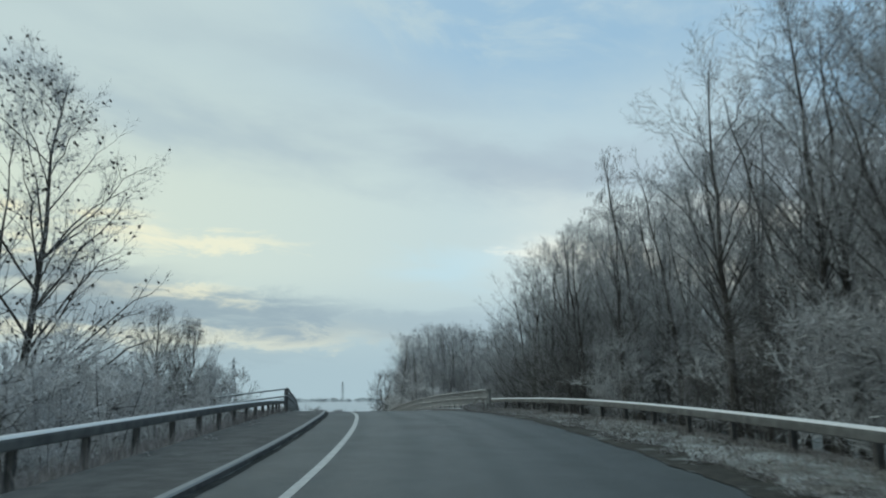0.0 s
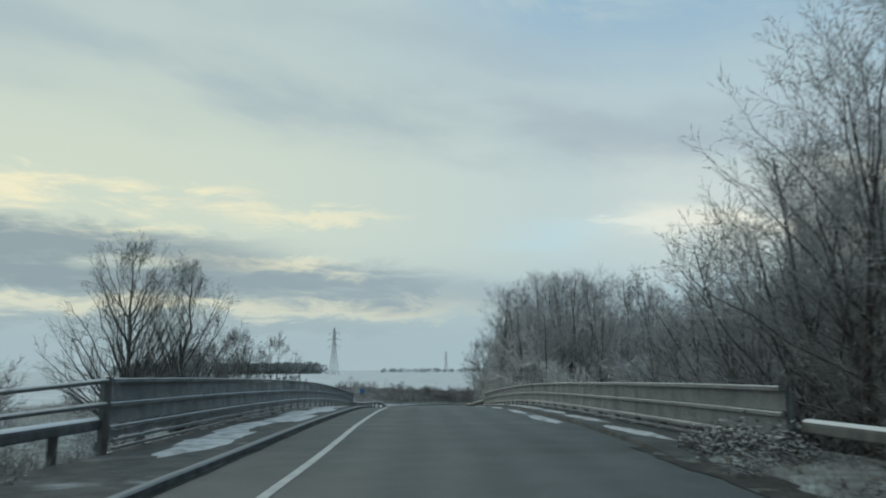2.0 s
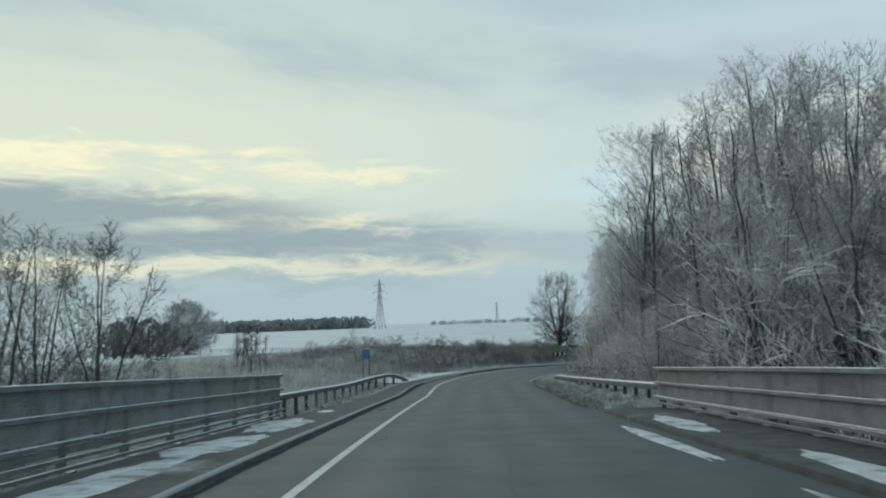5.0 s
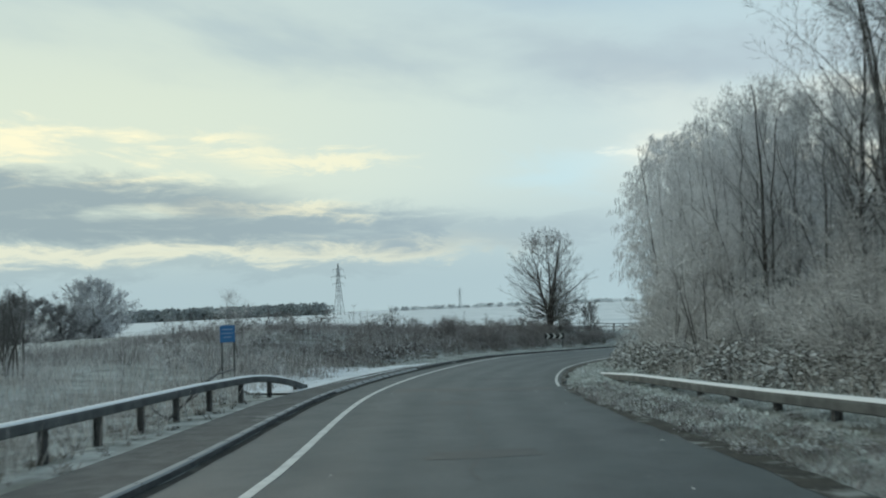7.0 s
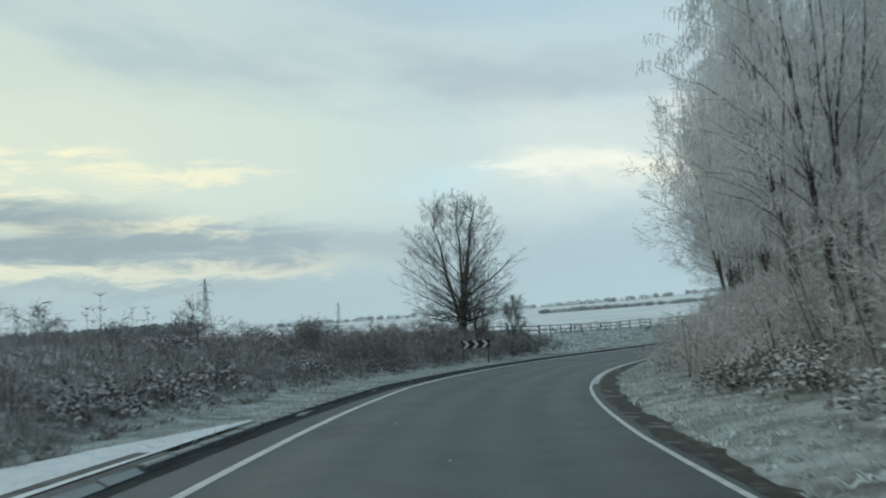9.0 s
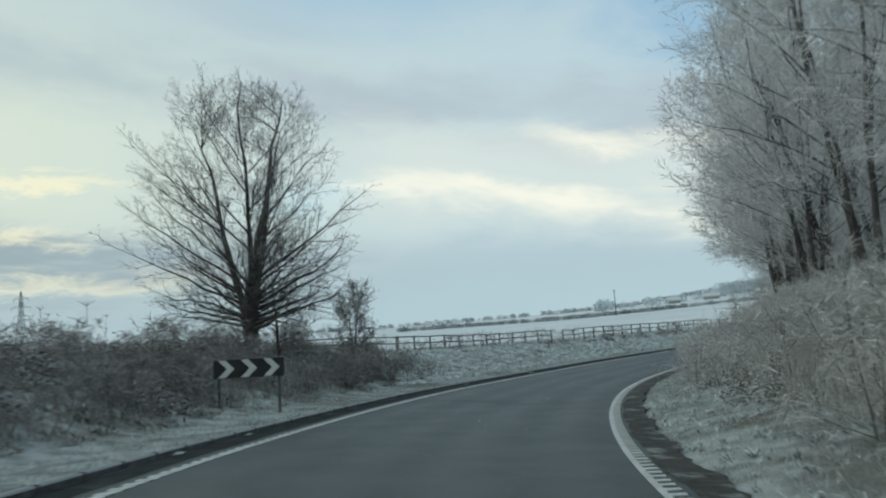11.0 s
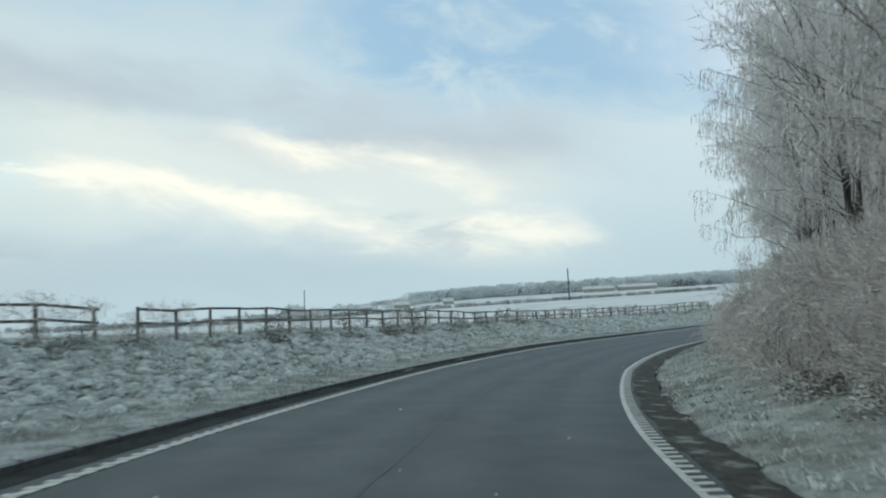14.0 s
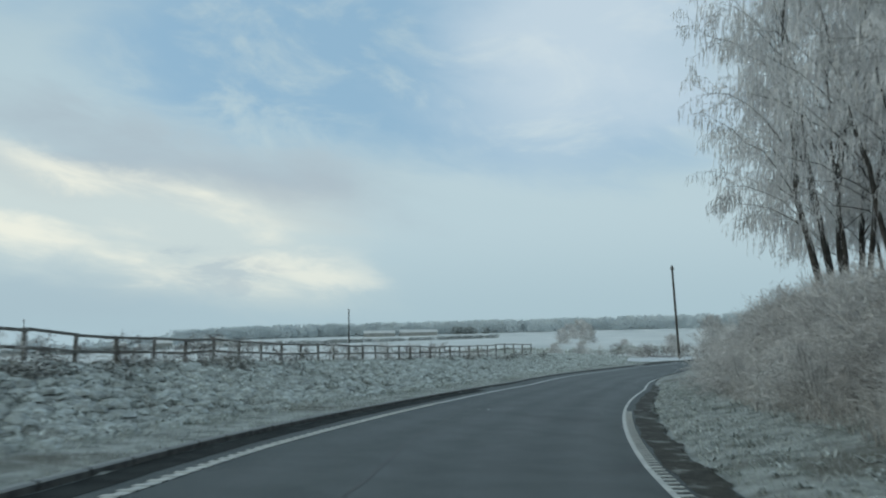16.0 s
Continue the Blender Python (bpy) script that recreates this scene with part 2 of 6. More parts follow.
LEAF = material("frosted_bramble_leaves", (0.19, 0.192, 0.18), (0.33, 0.33, 0.315), 1.2, 0.85, bump=0.0, top=(0.62, 0.64, 0.655), top_amount=0.7, island=0.3)
LEAF_BROWN = material("dark_bramble_leaves", (0.11, 0.10, 0.098), (0.23, 0.215, 0.215), 1.2, 0.85, bump=0.0, top=(0.52, 0.53, 0.55), top_amount=0.7, island=0.35)
DIRT = material("wet_verge_soil", (0.035, 0.034, 0.030), (0.065, 0.062, 0.052), 4.0, 0.8, bump=0.8, bump_scale=40, c3=(0.30, 0.32, 0.31), c3_at=0.60, c3_scale=1.6)
GRASS = material("frosted_grass", (0.33, 0.365, 0.345), (0.62, 0.66, 0.665), 0.9, 0.9, bump=0.0, island=0.35)
BROWN_GRASS = material("dry_frosted_stems", (0.36, 0.34, 0.325), (0.62, 0.605, 0.595), 0.8, 0.9, bump=0.0, island=0.3)
BARK = material("bark", (0.050, 0.046, 0.042), (0.095, 0.09, 0.085), 6.0, 0.9, bump=0.6, bump_scale=30, top=(0.45, 0.46, 0.48), top_amount=0.55)
TWIG = material("frosted_twigs", (0.56, 0.555, 0.565), (0.82, 0.82, 0.835), 0.6, 0.9, bump=0.0, island=0.25)
TWIG_SOFT = material("thinly_frosted_twigs", (0.38, 0.385, 0.40), (0.60, 0.605, 0.62), 0.5, 0.9, bump=0.0, island=0.3)
BARK_FROST = material("rimed_bark", (0.060, 0.056, 0.052), (0.135, 0.128, 0.122), 4.0, 0.9, bump=0.6, bump_scale=30, top=(0.55, 0.56, 0.58), top_amount=0.6)
BROWN_DARK = material("dark_dead_stems", (0.165, 0.152, 0.152), (0.35, 0.335, 0.34), 0.6, 0.9, bump=0.0, island=0.35)
TWIG_PALE = material("pale_frosted_stems", (0.47, 0.46, 0.46), (0.74, 0.735, 0.74), 0.5, 0.9, bump=0.0, island=0.3)
TWIG_MID = material("lightly_frosted_twigs", (0.23, 0.232, 0.243), (0.47, 0.475, 0.49), 0.35, 0.9, bump=0.0, island=0.35)
TWIG_DARK = material("bare_twigs", (0.085, 0.082, 0.08), (0.20, 0.197, 0.198), 0.7, 0.9, bump=0.0, island=0.4)
TWIG_GREY = material("greyish_rimed_twigs", (0.12, 0.118, 0.118), (0.27, 0.272, 0.28), 0.5, 0.9, bump=0.0, island=0.4)
STEEL = material("galvanised_steel", (0.085, 0.090, 0.090), (0.14, 0.147, 0.146), 3.0, 0.85, 0.0, bump=0.1, top=(0.78, 0.80, 0.82), top_amount=0.95, top_at=0.1)
POST_STEEL = material("weathered_post_steel", (0.07, 0.072, 0.074), (0.12, 0.122, 0.122), 4.0, 0.7, 0.3, bump=0.2)
ALU = material("parapet_aluminium", (0.11, 0.125, 0.13), (0.19, 0.21, 0.215), 2.0, 0.6, 0.2, bump=0.1, top=(0.72, 0.74, 0.75), top_amount=0.95)
INFILL = material("dull_parapet_bars", (0.15, 0.165, 0.172), (0.22, 0.24, 0.246), 2.0, 0.75, 0.0, bump=0.1, spec=0.2, top=(0.42, 0.44, 0.45), top_amount=0.4)
TIMBER = material("weathered_timber", (0.13, 0.128, 0.122), (0.22, 0.217, 0.21), 8.0, 0.9, bump=0.5, bump_scale=50, top=(0.50, 0.52, 0.53), top_amount=0.8)
SIGN_BLACK = material("sign_black", (0.016, 0.017, 0.018), (0.026, 0.027, 0.028), 3.0, 0.5, bump=0.0)
SIGN_WHITE = material("sign_white", (0.62, 0.63, 0.63), (0.52, 0.53, 0.53), 5.0, 0.5, bump=0.0)
SIGN_PALE = material("sign_pale_print", (0.16, 0.25, 0.42), (0.22, 0.31, 0.47), 4.0, 0.5, bump=0.0)
SIGN_BLUE = material("sign_blue", (0.035, 0.13, 0.30), (0.045, 0.15, 0.33), 4.0, 0.45, bump=0.0)
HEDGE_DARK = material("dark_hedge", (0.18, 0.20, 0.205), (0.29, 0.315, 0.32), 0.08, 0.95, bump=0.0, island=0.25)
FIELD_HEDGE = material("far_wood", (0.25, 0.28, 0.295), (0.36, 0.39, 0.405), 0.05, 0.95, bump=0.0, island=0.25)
# Hill wood, farm trees: frost, plus distance haze put into the pale bluish colour.
FAR_FROST_HAZE = material("frosted_wood_with_haze", (0.50, 0.56, 0.60), (0.58, 0.64, 0.68), 0.03, 0.95, bump=0.0, island=0.07)
ROOF = material("barn_roof", (0.50, 0.52, 0.54), (0.62, 0.64, 0.66), 0.3, 0.8, bump=0.0)
BARN_WALL = material("barn_cladding", (0.26, 0.265, 0.265), (0.36, 0.365, 0.36), 0.4, 0.8, bump=0.0)


def ground_material():
    """Frosted verge near the road, snow on the open fields further out."""
    mt = material("frosted_ground_and_snow", (0.20, 0.215, 0.205), (0.42, 0.445, 0.445), 1.5, 0.95, bump=0.9, bump_scale=20, c3=(0.12, 0.115, 0.10), c3_at=0.56, c3_scale=0.35)
    nt = mt.node_tree
    nd, ln = nt.nodes, nt.links
    bs = nd["Principled BSDF"]
    old = bs.inputs["Base Color"].links[0].from_socket
    at = nd.new("ShaderNodeAttribute")
    at.attribute_name = "snow"
    geo = nd.new("ShaderNodeNewGeometry")
    t = nd.new("ShaderNodeTexNoise")
    t.inputs["Scale"].default_value, t.inputs["Detail"].default_value = 0.06, 8
    ln.new(geo.outputs["Position"], t.inputs["Vector"])
    mr = nd.new("ShaderNodeMapRange")
    ln.new(t.outputs[0], mr.inputs[0])
    mr.inputs[1].default_value, mr.inputs[2].default_value, mr.inputs[3].default_value, mr.inputs[4].default_value = 0.3, 0.7, 0.0, 1.0
    sn = nd.new("ShaderNodeMix")
    sn.data_type = "RGBA"
    ln.new(mr.outputs[0], sn.inputs[0])
    sn.inputs[6].default_value, sn.inputs[7].default_value = (0.52, 0.56, 0.58, 1), (0.74, 0.76, 0.78, 1)
    mx = nd.new("ShaderNodeMix")
    mx.data_type = "RGBA"
    ln.new(at.outputs["Fac"], mx.inputs[0])
    ln.new(old, mx.inputs[6])
    ln.new(sn.outputs[2], mx.inputs[7])
    ln.new(mx.outputs[2], bs.inputs["Base Color"])
    return mt


TERRAIN = ground_material()


def worn_asphalt():
    """Asphalt whose wheel tracks are polished darker, with paler, rougher strips between them; the mesh carries the offset."""
    mt = material("asphalt", (0.071, 0.084, 0.088), (0.092, 0.108, 0.112), 1.1, 0.62, bump=0.5, bump_scale=140, c3=(0.050, 0.057, 0.061), c3_scale=0.22, spec=0.4)
    nt = mt.node_tree
    nd, ln = nt.nodes, nt.links
    bs = nd["Principled BSDF"]
    old = bs.inputs["Base Color"].links[0].from_socket
    at = nd.new("ShaderNodeAttribute")
    at.attribute_name = "wear_tone"
    geo = nd.new("ShaderNodeNewGeometry")
    t = nd.new("ShaderNodeTexNoise")
    t.inputs["Scale"].default_value, t.inputs["Detail"].default_value = 0.5, 6
    ln.new(geo.outputs["Position"], t.inputs["Vector"])
    add = nd.new("ShaderNodeMath")
    add.operation = "MULTIPLY_ADD"
    ln.new(t.outputs[0], add.inputs[0])
    add.inputs[1].default_value = 0.9
    ln.new(at.outputs["Fac"], add.inputs[2])
    val = nd.new("ShaderNodeMapRange")
    ln.new(add.outputs[0], val.inputs[0])
    val.inputs[1].default_value, val.inputs[2].default_value, val.inputs[3].default_value, val.inputs[4].default_value = 0.1, 1.6, 1.10, 0.80
    hsv = nd.new("ShaderNodeHueSaturation")
    ln.new(val.outputs[0], hsv.inputs["Value"])
    ln.new(old, hsv.inputs["Color"])
    ln.new(hsv.outputs[0], bs.inputs["Base Color"])
    ro = nd.new("ShaderNodeMapRange")
    ln.new(add.outputs[0], ro.inputs[0])
    ro.inputs[1].default_value, ro.inputs[2].default_value, ro.inputs[3].default_value, ro.inputs[4].default_value = 0.2, 1.3, 0.72, 0.5
    ln.new(ro.outputs[0], bs.inputs["Roughness"])
    return mt


ASPHALT = worn_asphalt()


# ---- the road's line: stations every 13.5 m from -54 ----
RX = [-1.23, -0.92, -0.62, -0.31, -0.0, -0.02, -0.86, -2.52, -4.83, -7.04, -9.29, -11.55, -13.46, -14.87, -14.1, -11.93, -8.45, -3.22, 3.67, 12.06, 21.74, 32.34, 43.78, 55.82, 68.29, 81.3, 94.6, 107.9, 120.8, 133.0, 144.5]
RY = [-53.98, -40.48, -26.99, -13.49, 0.01, 13.5, 26.97, 40.37, 53.67, 66.99, 80.3, 93.61, 106.97, 120.39, 133.86, 147.18, 160.21, 172.65, 184.24, 194.81, 204.2, 212.55, 219.72, 225.81, 230.98, 234.3, 235.0, 233.2, 229.3, 223.7, 216.6]
RZ = [-1.93, -1.32, -0.71, -0.1, 0.5, 1.05, 1.43, 1.58, 1.53, 1.33, 0.87, 0.2, -0.41, -0.84, -1.27, -1.8, -2.35, -2.83, -3.24, -3.52, -3.65, -3.72, -3.76, -3.76, -3.76, -3.68, -3.42, -3.15, -2.9, -2.7, -2.6]
KNOTS = -54 + 13.5 * np.arange(31)
FINE = np.arange(-54, 351.01, 0.25)


def spline(v):
    """Catmull-Rom through values at the knots, on the fine stations."""
    v = np.array(v, float)
    p = np.concatenate([[2 * v[0] - v[1]], v, [2 * v[-1] - v[-2]]])
    k = np.clip(((FINE + 54) // 13.5).astype(int), 0, len(v) - 2)
    u = (FINE - KNOTS[k]) / 13.5
    a, b, c, d = p[k], p[k + 1], p[k + 2], p[k + 3]
    return 0.5 * (2 * b + (c - a) * u + (2 * a - 5 * b + 4 * c - d) * u ** 2 + (3 * b - a - 3 * c + d) * u ** 3)


FX, FY, FZ = spline(RX), spline(RY), spline(RZ)
TX, TY = np.gradient(FX), np.gradient(FY)
TL = np.hypot(TX, TY)
TX, TY = TX / TL, TY / TL
at_s = lambda s, ks, vs: np.interp(s, ks, vs)
bank = lambda s: at_s(s, [0, 54, 108, 148, 189, 230, 300], [0, -0.002, -0.008, 0.058, 0.035, 0.058, 0.045])
left_line = lambda s: at_s(s, [0, 13, 27, 40, 54, 68, 81, 94, 108, 121, 135, 148, 162, 175, 189, 202, 216, 230, 243, 256, 300], [-1.84, -1.95, -2.1, -2.08, -1.97, -1.95, -2.0, -2.08, -2.22, -2.73, -3.36, -4.06, -4.41, -4.53, -4.48, -4.37, -4.05, -3.3, -2.26, -1.3, -1.2])
right_line = lambda s: at_s(s, [0, 27, 54, 81, 95, 108, 121, 135, 148, 162, 189, 202, 216, 230, 243, 256, 300], [3.54, 3.65, 3.55, 3.41, 3.35, 3.15, 2.68, 2.0, 1.66, 1.65, 1.75, 1.68, 1.76, 2.4, 3.2, 4.05, 4.1])
kerb_line = lambda s: left_line(s) - at_s(s, [0, 13, 27, 40, 60, 95, 108, 121, 135, 150, 190, 216, 235, 300], [1.15, 1.24, 1.33, 1.40, 1.27, 1.29, 1.32, 1.18, 1.0, 0.78, 0.85, 0.75, 0.9, 1.0])
right_edge = lambda s: at_s(s, [0, 27, 44, 52, 60, 70, 78, 84, 95, 101, 106, 111, 116, 120, 124, 130, 135, 148, 162, 189, 202, 216, 230, 243, 256, 300], [3.68, 3.75, 3.7, 4.1, 4.15, 4.0, 3.85, 3.65, 3.6, 3.68, 3.6, 3.45, 3.12, 2.88, 2.7, 2.62, 2.6, 2.4, 2.4, 2.5, 2.5, 2.6, 3.2, 4.0, 4.7, 2.9])


def road_point(s, l, h=0.0):
    """World place at station s, l metres right of the reference line, h above the road's surface."""
    x, y, z = np.interp(s, FINE, FX), np.interp(s, FINE, FY), np.interp(s, FINE, FZ)
    tx, ty = np.interp(s, FINE, TX), np.interp(s, FINE, TY)
    return Vector((float(x + ty * l), float(y - tx * l), float(z - bank(s) * l + h)))


def road_yaw(s):
    return math.degrees(math.atan2(np.interp(s, FINE, TY), np.interp(s, FINE, TX)))


def station(px, py):
    """Nearest station and offset to the right, for arrays of places."""
    px, py = np.asarray(px, float).ravel(), np.asarray(py, float).ravel()
    s, l = np.empty(len(px)), np.empty(len(px))
    cx, cy, cs = FX[::4], FY[::4], FINE[::4]
    for i in range(0, len(px), 20000):
        a, b = px[i:i + 20000], py[i:i + 20000]
        k = np.argmin((a[:, None] - cx) ** 2 + (b[:, None] - cy) ** 2, axis=1)
        dx, dy = a - cx[k], b - cy[k]
        s[i:i + 20000] = cs[k] + dx * TX[::4][k] + dy * TY[::4][k]
        l[i:i + 20000] = dx * TY[::4][k] - dy * TX[::4][k]
    return s, l


# heights beside the road, above its edge: at these distances outwards, for these stations
LEFT_U = np.array([-0.2, 0.0, 1.0, 2.2, 4.0, 6.2, 10.0, 35.0])
LEFT_H = {-54: (-0.3, -0.02, -0.02, -0.02, -0.5, -1.2, -2.6, -3.2), 42.5: (-0.3, -0.02, -0.02, -0.02, -0.5, -1.2, -2.6, -3.2),
          53: (-5, -5, -5, -5, -5, -5, -4.6, -3.4), 92: (-5, -5, -5, -5, -5, -5, -4.4, -2.2),
          100: (-0.3, -0.02, -0.02, -0.02, -0.1, -0.3, -0.7, -0.8), 122: (-0.3, -0.02, -0.02, 0.0, 0.05, 0.15, 0.5, 0.9),
          140: (-0.3, 0.05, 0.08, 0.15, 0.75, 1.4, 2.15, 2.0), 168: (-0.3, 0.05, 0.08, 0.15, 0.75, 1.5, 2.0, 1.6),
          178: (-0.3, 0.05, 0.08, 0.2, 0.95, 1.8, 2.1, 1.6), 191: (-0.3, 0.05, 0.08, 0.2, 0.75, 1.4, 1.75, 1.5),
          215: (-0.3, 0.05, 0.08, 0.2, 0.75, 1.35, 1.4, 1.2), 262: (-0.3, 0.05, 0.08, 0.15, 0.6, 1.15, 1.25, 1.0), 284: (-0.3, 0.05, 0.05, 0.12, 0.6, 1.2, 1.55, 1.2), 294: (-0.3, 0.05, 0.05, 0.08, 0.3, 0.75, 1.1, 0.9), 306: (-0.3, 0.03, 0.04, 0.04, 0.06, 0.12, 0.3, 0.4)}
RIGHT_U = np.array([-0.5, 0.0, 0.8, 2.0, 4.0, 7.0, 12.0, 40.0])
RIGHT_H = {-54: (-0.3, -0.03, 0.04, 0.08, -0.2, -0.8, -1.4, -1.5), 44.5: (-0.3, -0.03, 0.04, 0.08, -0.2, -0.8, -1.4, -1.5),
           50: (-5, -5, -5, -5, -5, -5, -4.5, -2.5), 92: (-5, -5, -5, -5, -5, -5, -4.0, -1.0),
           96: (-0.3, -0.03, 0.06, 0.16, 0.2, 0.3, 0.6, 1.1), 100: (-0.3, -0.03, 0.08, 0.24, 0.3, 0.45, 0.7, 1.2), 128: (-0.3, -0.03, 0.1, 0.22, 0.65, 1.25, 1.8, 2.2),
           175: (-0.3, -0.03, 0.12, 0.3, 0.85, 1.5, 2.0, 2.3), 268: (-0.3, -0.03, 0.12, 0.3, 0.8, 1.3, 1.6, 1.6), 290: (-0.3, -0.03, 0.10, 0.22, 0.5, 0.9, 1.2, 1.2)}


def profile(us, table, s, u):
    keys = sorted(table)
    vals = np.stack([np.interp(u, us, table[k]) for k in keys])
    j = np.clip(np.searchsorted(keys, s) - 1, 0, len(keys) - 2)
    ka = np.array(keys, float)
    f = np.clip((s - ka[j]) / (ka[j + 1] - ka[j]), 0, 1)
    i = np.arange(len(s))
    return vals[j, i] * (1 - f) + vals[j + 1, i] * f


def wobble(x, y, n=5, seed=3, size=1.0):
    """Smooth uneven ground: a sum of sines with seeded directions."""
    r = np.random.RandomState(seed)
    out = np.zeros_like(x)
    for _ in range(n):
        a, w, ph = r.uniform(0, 2 * math.pi), r.uniform(0.5, 2.2) / size, r.uniform(0, 6.3)
        out += np.sin((x * math.cos(a) + y * math.sin(a)) * w + ph)
    return out / n


def far_height(x, y):
    """Fields that rise gently ahead, and a hill that starts east of the lone tree."""
    bearing = np.degrees(np.arctan2(x, y - 150))
    h = 0.011 * np.maximum(0, y - 340) + 0.030 * np.maximum(0, x - 90) * np.clip((bearing - 8) / 22, 0, 1)
    h = h + 1.5 * wobble(x, y, 4, 9, 260) * np.clip(np.hypot(x, y - 80) / 500, 0, 1)
    h = h + 0.052 * np.maximum(0, np.hypot(x, y - 80) - 690) * np.clip((bearing - 24) / 12, 0, 1)
    return -1.7 + 57 * (1 - np.exp(-np.maximum(h, -1) / 57))


def terrain_height(x, y):
    x, y = np.asarray(x, float).ravel(), np.asarray(y, float).ravel()
    s, l = station(x, y)
    sc = np.clip(s, -54, 350)
    rz = np.interp(sc, FINE, FZ)
    kl, re = kerb_line(sc), right_edge(sc)
    left = l < (kl + re) / 2
    u = np.where(left, kl - l, l - re)
    edge = rz - bank(sc) * np.where(left, kl, re)
    hl = profile(LEFT_U, LEFT_H, sc, np.minimum(u, 35))
    hr = profile(RIGHT_U, RIGHT_H, sc, np.minimum(u, 40))
    near = edge + np.where(left, hl, hr)
    near += 0.07 * np.clip(u - 0.8, 0, 1.5) * wobble(x, y, 7, 5, 0.9) * (u > 0)
    beyond = np.clip((np.hypot(u, np.maximum(0, np.maximum(s - 349, -52 - s))) - 18) / 60, 0, 1)
    beyond = beyond * beyond * (3 - 2 * beyond)
    beyond = np.where((sc > 105) & ~left, np.clip((u - 80) / 80, 0, 1), beyond)
    return near * (1 - beyond) + far_height(x, y) * beyond


# ---- building helpers ----
def mesh_from(name, verts, faces, mat, smooth=False):
    me = bpy.data.meshes.new(name)
    me.from_pydata([tuple(v) for v in verts], [], faces)
    me.materials.append(mat)
    if smooth:
        me.shade_smooth()
    me.update()
    return me


def part(name, data, parent=None, label="", m=None):
    ob = new(name, data)
    if parent is not None:
        ob.parent = parent
    if m is not None:
        ob.matrix_basis = m
    if label:
        ob["label"] = label
    return ob


def thing(name, label, category, m=None, group="", kind=""):
    ob = new(name)
    ob.empty_display_size = 0.3
    if m is not None:
        ob.matrix_basis = m
    return tagged(ob, label, category, group, kind)


def box(sx, sy, sz, c=(0, 0, 0), bevel=0.0):
    """Verts and faces of a block with its centre at c, its edges taken off."""
    bm = bmesh.new()
    bmesh.ops.create_cube(bm, size=1.0, matrix=Matrix.Translation(c) @ Matrix.Diagonal((sx, sy, sz, 1)))
    if bevel:
        bmesh.ops.bevel(bm, geom=bm.edges[:], offset=bevel, segments=1, affect="EDGES")
    vs = [v.co.copy() for v in bm.verts]
    fs = [[v.index for v in f.verts] for f in bm.faces]
    bm.verts.index_update()
    fs = [[v.index for v in f.verts] for f in bm.faces]
    bm.free()
    return vs, fs


def join(*pieces):
    vs, fs = [], []
    for v, f in pieces:
        o = len(vs)
        vs += list(v)
        fs += [[i + o for i in q] for q in f]
    return vs, fs


def sweep(section, stations, lat, up, closed=True):
    """A section of (outwards, height) points carried along the road at offset lat(s) and height up(s). Ends are capped."""
    vs, fs, n = [], [], len(section)
    for s in stations:
        for a, h in section:
            vs.append(road_point(s, lat(s) + a, up(s) + h))
    for i in range(len(stations) - 1):
        for j in range(n if closed else n - 1):
            k = (j + 1) % n
            fs.append([i * n + j, i * n + k, (i + 1) * n + k, (i + 1) * n + j])
    if closed:
        fs.append(list(range(n))[::-1])
        fs.append([(len(stations) - 1) * n + j for j in range(n)])
    return vs, fs


def strip(s0, s1, step, lats, h):
    """A sheet along the road, across the offsets lats(s)."""
    ss = np.arange(s0, s1 + 1e-6, step)
    rows = [lats(s) for s in ss]
    n = len(rows[0])
    vs = [road_point(s, l, h) for s, r in zip(ss, rows) for l in r]
    fs = [[i * n + j, i * n + j + 1, (i + 1) * n + j + 1, (i + 1) * n + j] for i in range(len(ss) - 1) for j in range(n - 1)]
    return vs, fs


# ---- ground ----
def axis(lo, hi, step, far, grow):
    inner = list(np.arange(lo, hi + 1e-6, step))
    a, d = [], step
    p = hi
    while p < far:
        d *= grow
        p += d
        a.append(p)
    b, d, p = [], step, lo
    while p > -far:
        d *= grow
        p -= d
        b.append(p)
    return np.array(b[::-1] + inner + a)


